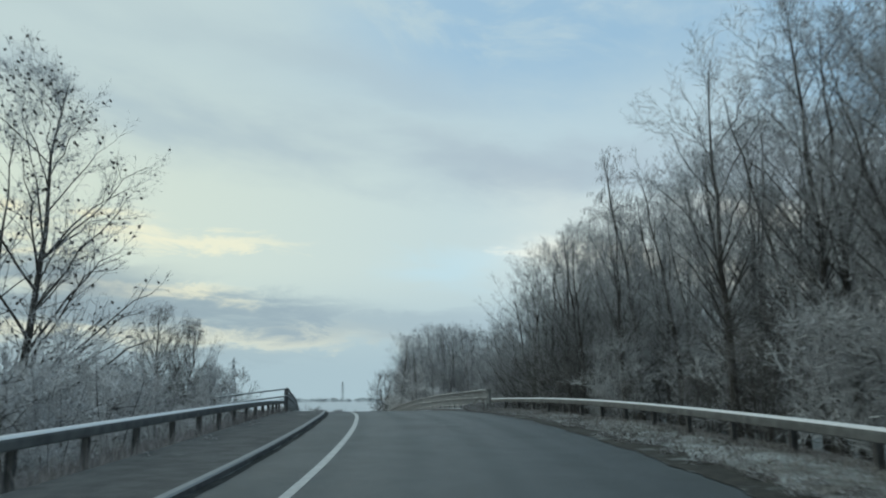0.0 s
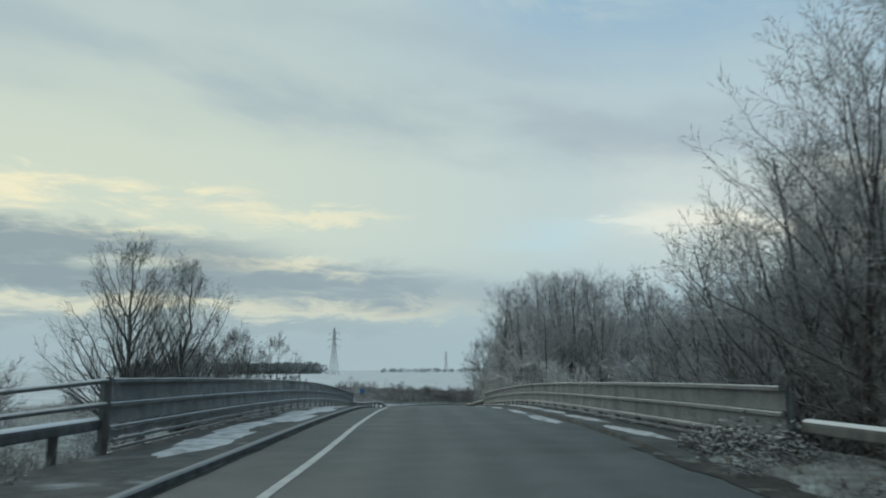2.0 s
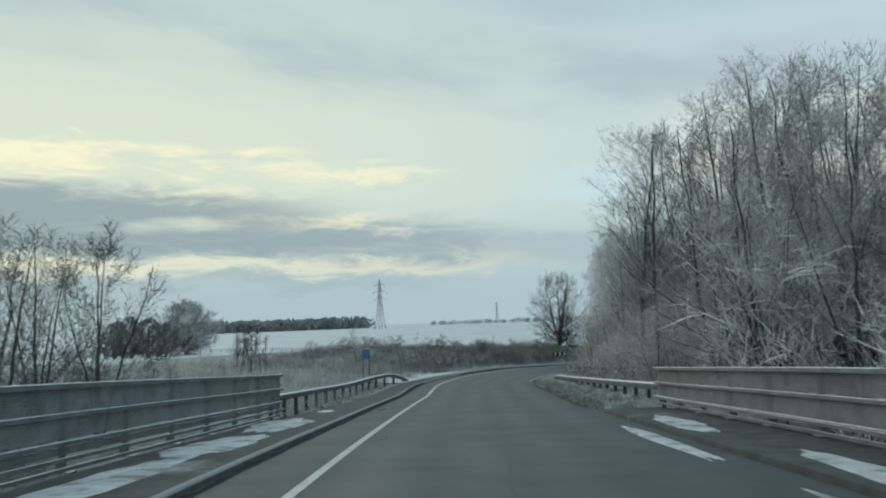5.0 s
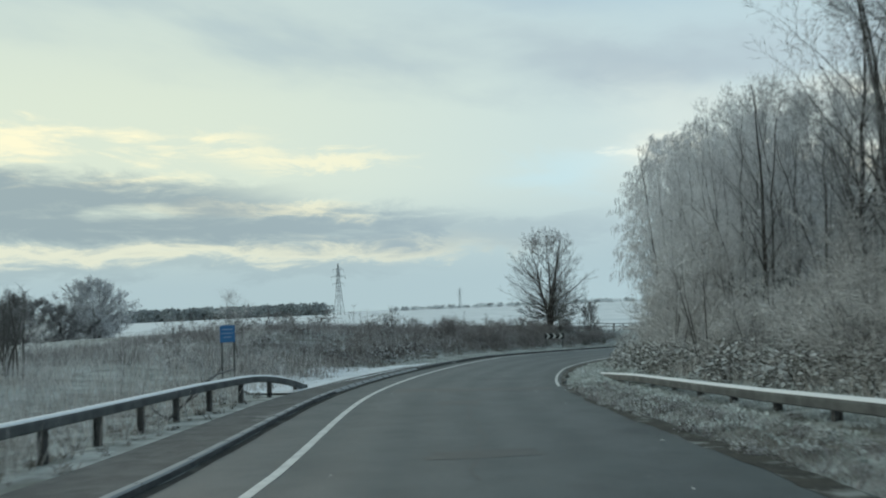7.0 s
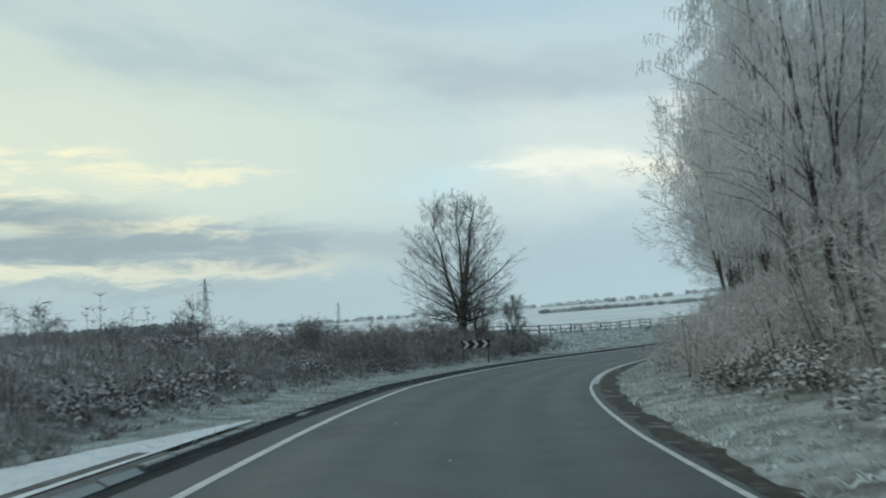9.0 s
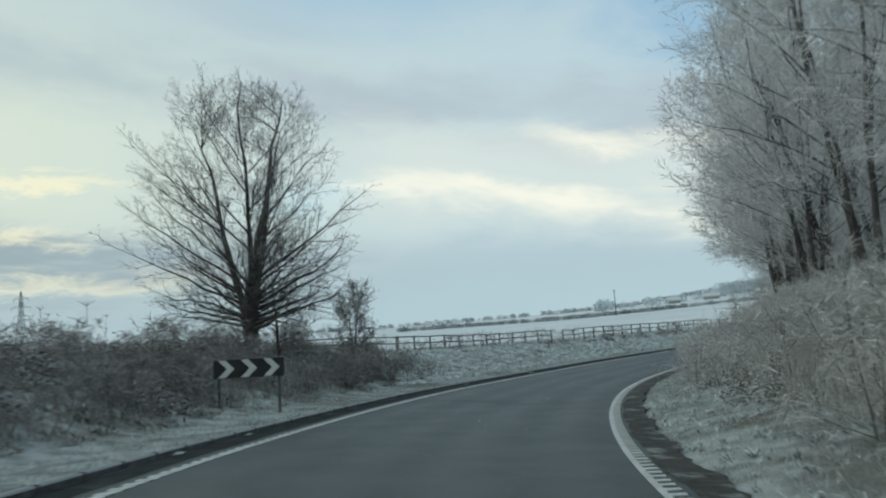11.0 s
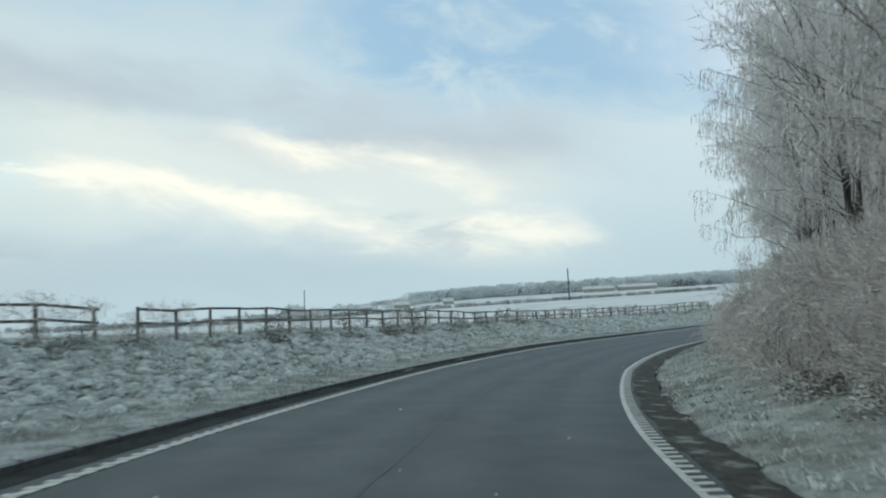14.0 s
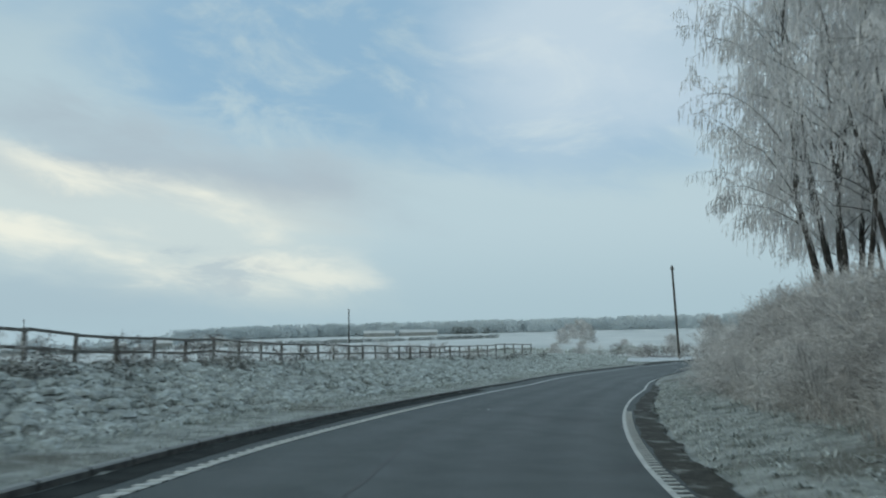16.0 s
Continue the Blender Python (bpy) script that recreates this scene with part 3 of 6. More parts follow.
def build_ground():
    xs, ys = axis(-36, 150, 0.9, 4500, 1.10), axis(-4, 264, 0.9, 4500, 1.10)
    gx, gy = np.meshgrid(xs, ys)
    x, y = gx.ravel(), gy.ravel()
    z = terrain_height(x, y)
    nx, ny = len(xs), len(ys)
    idx = np.arange(nx * ny).reshape(ny, nx)
    q = np.stack([idx[:-1, :-1], idx[:-1, 1:], idx[1:, 1:], idx[1:, :-1]], -1).reshape(-1, 4)
    me = bpy.data.meshes.new("ground")
    me.from_pydata(np.stack([x, y, z], 1).tolist(), [], q.tolist())
    s, l = station(x, y)
    left = l < 0
    u = np.where(left, kerb_line(s) - l, l - right_edge(s))
    out = np.hypot(u, np.maximum(0, np.maximum(s - 349, -52 - s)))
    def ramp(v, lo, hi):
        q = np.clip((v - lo) / (hi - lo), 0, 1)
        return q * q * (3 - 2 * q)
    # snow line: close to the fence past the bend, far out along the rough bank
    near = 30 + 4 * ramp(s, 88, 104) - 26.5 * ramp(s, 179, 189)
    wide = 14 - 2 * ramp(s, 88, 104) - 9 * ramp(s, 179, 189)
    wob = 2.5 * np.sin(x * 0.13) * np.sin(y * 0.11 + 1)
    snow_l = np.clip((u + wob * ramp(u, 20, 30) - near) / wide, 0, 1)
    far_r = 17 + 60 * ramp(s, 66, 92)
    snow_r = np.clip((out + 2.4 * wob - far_r) / (12 + 16 * ramp(s, 66, 92)), 0, 1)
    open_end = np.clip((out - 17) / 12, 0, 1)
    snow = np.where(left, np.where(s > -60, snow_l, open_end), snow_r)
    me.attributes.new("snow", "FLOAT", "POINT").data.foreach_set("value", snow.astype(np.float32))
    me.materials.append(TERRAIN)
    me.shade_smooth()
    tagged(new("ground", me), "frosted grass verges and snow-covered open fields", "ground", kind="structure")


build_ground()

def build_road():
    cols = 29
    vs, fs = strip(-54, 350, 1.0, lambda s: np.linspace(kerb_line(s), right_edge(s), cols), 0.0)
    me = mesh_from("road", vs, fs, ASPHALT, True)
    wear_tone = []
    for s in np.arange(-54, 350 + 1e-6, 1.0):
        a, b = float(left_line(s)), float(right_line(s))
        lane = (b - a) / 2
        for l in np.linspace(kerb_line(s), right_edge(s), cols):
            d = min(abs(l - a - lane * f) for f in (0.30, 0.78, 1.22, 1.70))
            # Plus darker and smoother right across before station 38, fading out by 46.
            wear_tone.append(0.55 * max(0.0, 1 - (d / 0.55) ** 2) + 0.45 * float(np.clip((46 - s) / 8, 0, 1)))
    me.attributes.new("wear_tone", "FLOAT", "POINT").data.foreach_set("value", np.array(wear_tone, np.float32))
    tagged(new("road", me), "dark worn asphalt carriageway with frost-free surface", "road", kind="structure")


build_road()

# ---- markings, kerb, footway ----
def build_markings():
    for lab, line, s0, s1, w in (("solid white painted edge line along the kerb side", left_line, -54, 350, 0.07),
                                 ("thin white painted edge line round the inner bend", right_line, 122.5, 350, 0.045)):
        tagged(new("edge_line", mesh_from("edge_line", *strip(s0, s1, 0.5, lambda s: [line(s) - w, line(s) + w], 0.006), PAINT)), lab, "road marking", kind="structure")
    # raised ribs that widen both lines in the bend
    rib = mesh_from("rib", *box(0.11, 0.20, 0.012, (0, 0, 0.006), 0.003), PAINT)
    for lab, line, s0, s1, off in (("raised white ribs along the inner edge line", right_line, 150.0, 242, 0.11), ("raised white ribs along the outer edge line", left_line, 150.0, 242, -0.03)):
        holder = thing("ribbed_line", lab, "road marking", kind="structure")
        s = s0
        while s < s1:
            part("rib", rib, holder, m=Matrix.Translation(road_point(s, float(line(s)) + off, 0.003)) @ pose(0, 0, 0, 0, 0, road_yaw(s)))
            s += 0.31


def ragged_strip(s0, s1, a, c, h, seed, amount):
    """A strip along the road whose sides wander."""
    def f(s):
        w = [amount * (math.sin(1.7 * s + seed + k) + 0.6 * math.sin(4.1 * s + 2 * seed + 3 * k) + 0.5 * math.sin(9.3 * s + k)) / 2 for k in (0, 5)]
        return [a(s) + w[0] * 0.4, (a(s) + c(s)) / 2, c(s) + w[1]]
    return strip(s0, s1, 0.3, f, h)


def build_road_surface():
    tagged(new("gutter", mesh_from("gutter", *ragged_strip(-20, 250, lambda s: kerb_line(s) + at_s(s, [100, 130, 150], [0.16, 0.25, 0.5]), lambda s: kerb_line(s) + 0.02, 0.004, 1, 0.05), GUTTER)), "dark wet gutter strip beside the kerb", "gutter", kind="structure")
    tagged(new("verge_edge", mesh_from("verge_edge", *ragged_strip(96, 262, lambda s: right_line(s) + at_s(s, [96, 120, 150], [0.0, 0.1, 0.28]), lambda s: right_edge(s) + 0.05, 0.006, 2, 0.14), DIRT)), "dark muddy strip with frozen puddles beside the verge", "verge", kind="structure")
    tagged(new("verge_edge", mesh_from("verge_edge", *ragged_strip(-10, 44.5, lambda s: right_edge(s) - 0.25, lambda s: right_edge(s) + 0.5, 0.012, 3, 0.25), DIRT)), "muddy leaf-strewn edge of the carriageway", "verge", kind="structure")
    wav = lambda s, k: 0.05 * math.sin(0.9 * s + k) + 0.025 * math.sin(3.1 * s + 2 * k)
    for name, s0, s1, l in (("seam", 58, 96, lambda s: 0.5 + wav(s, 1)), ("seam", 107, 119, lambda s: 0.3 + wav(s, 2) * 2), ("seam", 184, 240, lambda s: -1.3 + wav(s, 3) * 0.6)):
        tagged(new(name, mesh_from(name, *strip(s0, s1, 0.4, lambda s: [l(s) - 0.022, l(s) + 0.022], 0.004), SEAM)), "dark bitumen joint along the asphalt", "road joint", kind="structure")
    for s0, s1, a, c in ((108.6, 109.3, -0.4, 1.1), (121.0, 122.2, -2.3, 2.4), (116.8, 117.6, -0.6, 0.5)):
        f = lambda s: list(np.linspace(a + 0.06 * math.sin(9 * s), c + 0.06 * math.cos(7 * s), 6))
        tagged(new("road_patch", mesh_from("road_patch", *strip(s0, s1, 0.1, f, 0.004), SEAM)), "dark patched repair across the asphalt", "road repair", kind="structure")
    tagged(new("bridge_joint", mesh_from("bridge_joint", *strip(52.3, 52.36, 0.03, lambda s: list(np.linspace(kerb_line(s) + 0.05, right_edge(s) - 0.1, 8)), 0.005), KERB)), "pale expansion joint across the bridge deck", "road joint", kind="structure")


def build_kerb():
    holder = thing("kerb", "concrete kerb stones with frosted tops", "kerb", kind="structure")
    def stone(prof):
        vs, fs, n = [], [], len(prof)
        for i, t in enumerate((-0.452, 0.452)):
            vs += [Vector((t, -a, h)) for a, h in prof]
        for j in range(n):
            k = (j + 1) % n
            fs.append([j, k, n + k, n + j])
        fs += [list(range(n))[::-1], list(range(n, 2 * n))]
        return mesh_from("kerb_stone", vs, fs, KERB)
    tall = stone([(-0.125, -0.12), (0.0, -0.12), (0.0, 0.075), (-0.02, 0.10), (-0.125, 0.10)])
    dropped = stone([(-0.125, -0.12), (0.0, -0.12), (0.0, 0.02), (-0.02, 0.03), (-0.125, 0.098)])
    s = -2.0
    while s < 305:
        slope = math.degrees(math.atan2(np.interp(s + 1, FINE, FZ) - np.interp(s - 1, FINE, FZ), 2))
        yaw = road_yaw(s) - math.degrees(math.atan((kerb_line(s + 0.5) - kerb_line(s - 0.5))))
        part("kerb_stone", dropped if 120.5 < s < 133 else tall, holder, m=Matrix.Translation(road_point(s, float(kerb_line(s)))) @ pose(0, 0, 0, 0, -slope, yaw))
        s += 0.914


def build_footways():
    wide = lambda s: at_s(s, [0, 44, 92, 100, 122, 134], [1.9, 2.05, 2.05, 1.5, 1.0, 0.6])
    sec = [0.0, 0.33, 0.66, 1.0]
    lats = lambda s: [kerb_line(s) - 0.11 - wide(s) * f for f in sec]
    tagged(new("pavement", mesh_from("pavement", *strip(-54, 134, 1.0, lats, 0.088), PAVE, True)), "narrow grey asphalt footway with thin patches of snow", "pavement", kind="structure")
    # snow on a field entrance behind the footway
    ap = lambda s: [kerb_line(s) - at_s(s, [117, 122, 126, 133, 138], [1.15, 1.0, 0.5, 0.35, 0.3]) - f * at_s(s, [121, 123, 125, 130, 134, 138], [1.6, 3.0, 3.6, 3.0, 1.4, 0.2]) for f in (0, 0.25, 0.5, 0.75, 1)]
    vs, fs = strip(121, 138, 0.5, ap, 0.105)
    vs = [v if i % 5 == 0 else Vector((v.x, v.y, max(stand(v.x, v.y, -0.05), v.z - 0.09))) for i, v in enumerate(vs)]
    tagged(new("pavement", mesh_from("entrance_apron", vs, fs, SNOW, True)), "snow-covered field entrance apron beside the road", "pavement", kind="structure")
    # raised right-hand strip on the bridge, with lying snow
    rl = lambda s: [right_edge(s), right_edge(s) + 0.02, right_edge(s) + 0.13, right_edge(s) + 0.75, 5.6]
    vs, fs = [], []
    ss = np.arange(42, 97.5, 0.5)
    for s in ss:
        for l, h in zip(rl(s), (-0.05, 0.085, 0.10, 0.10, 0.10)):
            vs.append(road_point(s, l, h - 0.11 * max(0.0, 1 - (s - 42) / 2.0) - 0.16 * max(0.0, (s - 92) / 4.0)))
    fs = [[i * 5 + j, i * 5 + j + 1, (i + 1) * 5 + j + 1, (i + 1) * 5 + j] for i in range(len(ss) - 1) for j in range(4)]
    tagged(new("pavement", mesh_from("bridge_verge", vs, fs, PAVE)), "raised concrete-edged strip along the bridge with patchy snow", "pavement", kind="structure")
    r = random.Random(4)

    def drift(s, l, a, b, h):
        """A thin drift of snow: an uneven lens lying on the surface."""
        n, vs, fs = 44, [], []
        vs.append(road_point(s, l, h + 0.022))
        for ring, f in ((0, 0.6), (1, 1.0)):
            for i in range(n):
                t = 2 * math.pi * i / n
                k = f * (0.80 + 0.12 * math.sin(2 * t + s) + 0.07 * math.sin(5 * t + 2 * s) + 0.05 * math.sin(11 * t + 3 * s) + 0.10 * r.random())
                vs.append(road_point(s + a * k * math.cos(t), l + b * k * math.sin(t), h + (0.016 if ring == 0 else 0.001)))
        for i in range(n):
            j = (i + 1) % n
            fs += [[0, 1 + i, 1 + j], [1 + i, 1 + n + i, 1 + n + j, 1 + j]]
        return vs, fs
    spots = [(s0, float(right_edge(s0)) + 0.5, r.uniform(2.2, 3.6), r.uniform(0.28, 0.4), 0.10) for s0 in (47, 53, 58.5, 64, 68.5, 75, 81, 88)]
    spots += [(s0, float(right_edge(s0)) - 0.42, r.uniform(2.6, 4.0), r.uniform(0.18, 0.30), 0.0) for s0 in (55, 61.5, 68.5, 77, 86)]
    spots += [(s0, -4.5 + r.uniform(-0.35, 0.3), r.uniform(2.4, 3.8), r.uniform(0.5, 0.82), 0.088) for s0 in (46, 51, 55, 59.5, 62, 65.5, 69, 73, 77, 82, 87, 92)]
    spots += [(97.5, -4.6, 0.7, 0.3, 0.088)]
    for s, l, a, c, h in spots:
        tagged(new("snow_patch", mesh_from("snow_patch", *drift(s, l, a, c, h), SNOWY, True)), "thin patch of lying snow beside the carriageway", "snow patch", "snow patches")


# ---- bridge ----
def build_bridge():
    deck = thing("bridge_deck", "grey concrete bridge deck carrying the road", "bridge", kind="structure")
    sec = [(-6.0, -0.08), (-6.0, -0.5), (-4.8, -1.0), (4.8, -1.0), (6.0, -0.5), (6.0, -0.08)]
    part("slab", mesh_from("slab", *sweep(sec, np.arange(41, 99, 2.0), lambda s: 0.0, lambda s: 0.0), CONCRETE), deck)
    for s in (43.0, 97.0):
        p = road_point(s, 0, 0)
        part("abutment", mesh_from("abutment", *box(3.0, 12.2, 6.0, (0, 0, -3.95), 0.05), CONCRETE), deck, m=Matrix.Translation(p) @ pose(0, 0, 0, 0, 0, road_yaw(s)))
    for side, s0, s1, lat, top in ((-1, 43.2, 95.5, -5.55, 1.32), (1, 42.0, 94.8, 5.3, 1.13)):
        par = thing("bridge_parapet", "grey aluminium bridge parapet with fine horizontal bars and frosted rails", "parapet", group="bridge parapets")
        lf = lambda s, lat=lat: lat
        n = int(round((s1 - s0) / 2.0))
        st = np.linspace(s0, s1, n + 1)
        hs = (top, top - 0.40, top - 0.78)
        for i, h in enumerate(hs):
            w, t = (0.10, 0.075) if i == 0 else (0.075, 0.065)
            o = -side * 0.05
            sect = [(o - w / 2, -t), (o + w / 2, -t), (o + w / 2, -0.012), (o + w / 2 - 0.015, 0), (o - w / 2 + 0.015, 0), (o - w / 2, -0.012)]
            part("rail", mesh_from("rail", *sweep(sect, np.linspace(s0, s1, 2 * n + 1), lf, lambda s, h=h: h), ALU), par)
        low = [(-0.03, 0), (0.03, 0), (0.03, 0.05), (-0.03, 0.05)]
        for h, o in ((0.15, -side * 0.14), (0.28, -side * 0.14)):
            part("base_rail", mesh_from("base_rail", *sweep([(a + o, b) for a, b in low], np.linspace(s0, s1, n + 1), lf, lambda s, h=h: h), ALU), par)
        pm = mesh_from("post", *join(box(0.08, 0.07, top - 0.16, (0, -side * 0.075, (top + 0.06) / 2)), box(0.2, 0.2, 0.02, (0, 0, 0.10))), ALU)
        bm_ = mesh_from("block", *box(0.09, 0.12, 0.15, (0, -side * 0.09, 0.215)), ALU)
        end = road_point(s0 - 0.12, lat - side * 0.05)
        if side < 0:
            part("end_post", mesh_from("end_post", *box(0.07, 0.09, top + 0.02, (0, 0, (top + 0.02) / 2), 0.01), POST_STEEL), par, "dark steel end post", Matrix.Translation(end) @ pose(0, 0, 0, 0, 0, road_yaw(s0)))
            far = road_point(s0 - 2.6, lat - 3.4)
            fz = stand(far.x, far.y, 0.2)
            for h in (top - 0.04, top - 0.42):
                rv, rf = [], []
                tube(rv, rf, [end + Vector((0, 0, h)), Vector((far.x, far.y, end.z + h - 0.45))], [0.045, 0.045], 8)
                part("return_rail", mesh_from("return_rail", rv, rf, ALU), par)
            part("return_post", mesh_from("return_post", *box(0.08, 0.08, end.z + top - 0.45 - fz, (0, 0, (end.z + top - 0.45 - fz) / 2), 0.006), POST_STEEL), par, "dark steel post", Matrix.Translation((far.x, far.y, fz)))
        bars = []
        for k in range(int((top - 0.36) / 0.036)):
            h = 0.36 + k * 0.036
            if min(abs(h - q + 0.035) for q in hs) < 0.045:
                continue
            o = side * 0.012
            bars.append(sweep([(o - 0.006, h - 0.0155), (o + 0.006, h - 0.0155), (o + 0.006, h + 0.0155), (o - 0.006, h + 0.0155)], np.linspace(s0, s1, n + 1), lf, lambda s: 0.0))
        tagged(part("infill", mesh_from("infill", *join(*bars), INFILL), par, "fine horizontal aluminium infill bars"), kind="stuff")
        for i, s in enumerate(st):
            base = Matrix.Translation(road_point(s, lat)) @ pose(0, 0, 0, 0, 0, road_yaw(s))
            part("post", pm, par, m=base)
            part("block", bm_, par, m=base)


# ---- steel safety barriers ----
BEAM = [(-0.08, -0.085), (-0.062, -0.10), (0.07, -0.10), (0.09, -0.08), (0.09, 0.02), (0.08, 0.06), (0.05, 0.09), (0.0, 0.105), (-0.06, 0.10), (-0.08, 0.08)]


def build_barrier(s0, s1, lat, side, gap, label, height=0.62, end_drop=0.0):
    b = thing("safety_barrier", label, "crash barrier", group="roadside crash barriers")
    ss = np.arange(s0, s1 + 1e-6, 0.6)

    def up(s):
        h = height(s) if callable(height) else height
        return h - end_drop * max(0.0, 1 - (s1 - s) / 4.5) ** 2
    sec = [(-side * a, h) for a, h in BEAM]
    if side < 0:
        sec = sec[::-1]
    part("beam", mesh_from("beam", *sweep(sec, ss, lat, up), STEEL, False), b)
    s = s0 + 0.4
    while s < s1 - 0.6:
        g = road_point(s, lat(s) + side * 0.16, 0)
        gz = float(terrain_height([g.x], [g.y])[0])
        if 40 < s < 100:
            gz = max(gz, g.z)
        hgt = road_point(s, lat(s), up(s) + 0.05).z
        L = hgt - gz + 0.3
        me = mesh_from("post", *join(box(0.012, 0.11, L, (0, 0, L / 2)), box(0.11, 0.012, L, (0, -0.05, L / 2)), box(0.11, 0.012, L, (0, 0.05, L / 2)), box(0.05, 0.09, 0.06, (0, side * 0.07, L - 0.05))), POST_STEEL)
        part("post", me, b, m=Matrix.Translation((g.x, g.y, gz - 0.3)) @ pose(0, 0, 0, 0, 0, road_yaw(s)))
        s += gap


# ---- trees ----
def tube(vs, fs, pts, rad, sides):
    o = len(vs)
    n = len(pts)
    for i, p in enumerate(pts):
        d = (pts[min(i + 1, n - 1)] - pts[max(i - 1, 0)])
        d.normalize()
        a = d.orthogonal().normalized()
        c = d.cross(a)
        for k in range(sides):
            t = 2 * math.pi * k / sides
            vs.append(p + (a * math.cos(t) + c * math.sin(t)) * rad[i])
    for i in range(n - 1):
        for k in range(sides):
            q = (k + 1) % sides
            fs.append([o + i * sides + k, o + i * sides + q, o + (i + 1) * sides + q, o + (i + 1) * sides + k])


def spike(vs, fs, p, d, r):
    """A tapering twig: three faces meeting in a tip."""
    a = d.orthogonal().normalized() * r
    c = d.cross(a).normalized() * r
    o = len(vs)
    vs += [p + a, p - a * 0.5 + c * 0.87, p - a * 0.5 - c * 0.87, p + d]
    fs += [[o, o + 1, o + 3], [o + 1, o + 2, o + 3], [o + 2, o, o + 3]]


def tree_meshes(seed, height, radius, spread, limbs=16, branches=7, twigs=9, droop=0.0, stems=1, first=0.18, twig_r=0.007, twig_len=0.55, rise=0.9, wood=None, frost=None, lean=0.0, fine=4, solid=False, limb_r=0.42, lift=0.09, base=0.5):
    """A bare tree: trunk and limbs in one mesh, branches' fine ends and twigs in the other."""
    r = random.Random(seed)
    wv, wf, cv, cf = [], [], [], []
    low = radius < 0.03          # shrubs get by with fewer faces
    nt, nl, nb = (4, 2, 1) if low else (9, 5, 3 if solid else 2)

    def rv():
        return Vector((r.gauss(0, 1), r.gauss(0, 1), r.gauss(0, 1)))

    def line(p, d, length, n, bend, lift):
        pts = [p.copy()]
        d = d.normalized()
        for i in range(n):
            d = (d + rv() * bend + Vector((0, 0, lift))).normalized()
            pts.append(pts[-1] + d * (length / n))
        return pts

    def at(pts, f):
        q = f * (len(pts) - 1)
        i = min(int(q), len(pts) - 2)
        return pts[i].lerp(pts[i + 1], q - i), (pts[i + 1] - pts[i]).normalized()

    for st in range(stems):
        ang = r.uniform(0, 6.28)
        tilt = (0.05 if stems == 1 else r.uniform(0.08, 0.35))
        h0 = height * (1 if st == 0 else r.uniform(0.65, 0.98))
        d0 = Vector((math.cos(ang) * tilt + lean, math.sin(ang) * tilt, 1))
        trunk = line(Vector((math.cos(ang), math.sin(ang), 0)) * (0 if stems == 1 else radius * 1.2) - Vector((0, 0, 0.4)), d0, h0 + 0.4, nt, 0.045, 0.05)
        r0 = radius * (1 if st == 0 else 0.75)
        tube(wv, wf, trunk, [r0 * (1.25 if i == 0 else 1) * (1 - 0.93 * (i / nt) ** 0.9) + (0.003 if low else 0.008) for i in range(nt + 1)], 4 if low else 6)
        turn = r.uniform(0, 6.28)
        for k in range(limbs):
            f = first + (0.97 - first) * (k + r.random()) / limbs
            p, d = at(trunk, f)
            turn += 2.4 + r.uniform(-0.4, 0.4)
            side = Vector((math.cos(turn), math.sin(turn), 0))
            g = (f - first) / (1 - first)
            ln_ = spread * (0.55 + 0.75 * math.sin(math.pi * min(1, 0.22 + 0.72 * g)) - 0.35 * g) * r.uniform(0.75, 1.15)
            pts = line(p, side * 1.0 + Vector((0, 0, rise * (base + 0.9 * g))), ln_, nl, 0.11, lift * min(1.0, 2 * base + g) - droop * 0.12)
            lr = max(0.006 if low else 0.012, r0 * limb_r * (1 - 0.65 * f))
            tube(wv, wf, pts, [lr * (1 - 0.85 * i / nl) for i in range(nl + 1)], 3 if low else 4)
            for b in range(branches):
                fb = 0.22 + 0.78 * (b + r.random()) / branches
                q, dq = at(pts, min(fb, 0.999))
                bd = (dq + rv() * 0.6 + Vector((0, 0, 0.22 - droop))).normalized()
                bl = ln_ * r.uniform(0.25, 0.45) * (1.15 - 0.5 * fb)
                bp = line(q, bd, bl, nb, 0.16, 0.06 - droop * 0.3)
                br = max(0.004 if low else 0.006, lr * 0.34)
                tube(cv if br < 0.011 else wv, cf if br < 0.011 else wf, bp, [br * (1 - 0.75 * i / nb) for i in range(nb + 1)], 3)
                for t in range(twigs):
                    ft = 0.1 + 0.9 * (t + r.random()) / twigs
                    tp, td = at(bp, min(ft, 0.999))
                    dd = (td * 0.8 + rv() * 0.55 + Vector((0, 0, 0.15 - droop * 1.3))).normalized() * twig_len * r.uniform(0.5, 1.25)
                    if solid:
                        spike(cv, cf, tp, dd, twig_r)
                    else:
                        w = rv().cross(dd).normalized() * twig_r * 1.1
                        o = len(cv)
                        cv += [tp - w, tp + w, tp + dd]
                        cf.append([o, o + 1, o + 2])
                    for u in range(fine):
                        m_ = tp + dd * r.uniform(0.15, 0.9)
                        e = (dd.normalized() + rv() * 0.65 + Vector((0, 0, -droop * 0.8))).normalized() * twig_len * r.uniform(0.25, 0.6)
                        w = rv().cross(e).normalized() * twig_r * 0.8
                        o = len(cv)
                        cv += [m_ - w, m_ + w, m_ + e]
                        cf.append([o, o + 1, o + 2])
    return mesh_from("trunk", wv, wf, wood or BARK, True), mesh_from("crown", cv, cf, frost or TWIG)


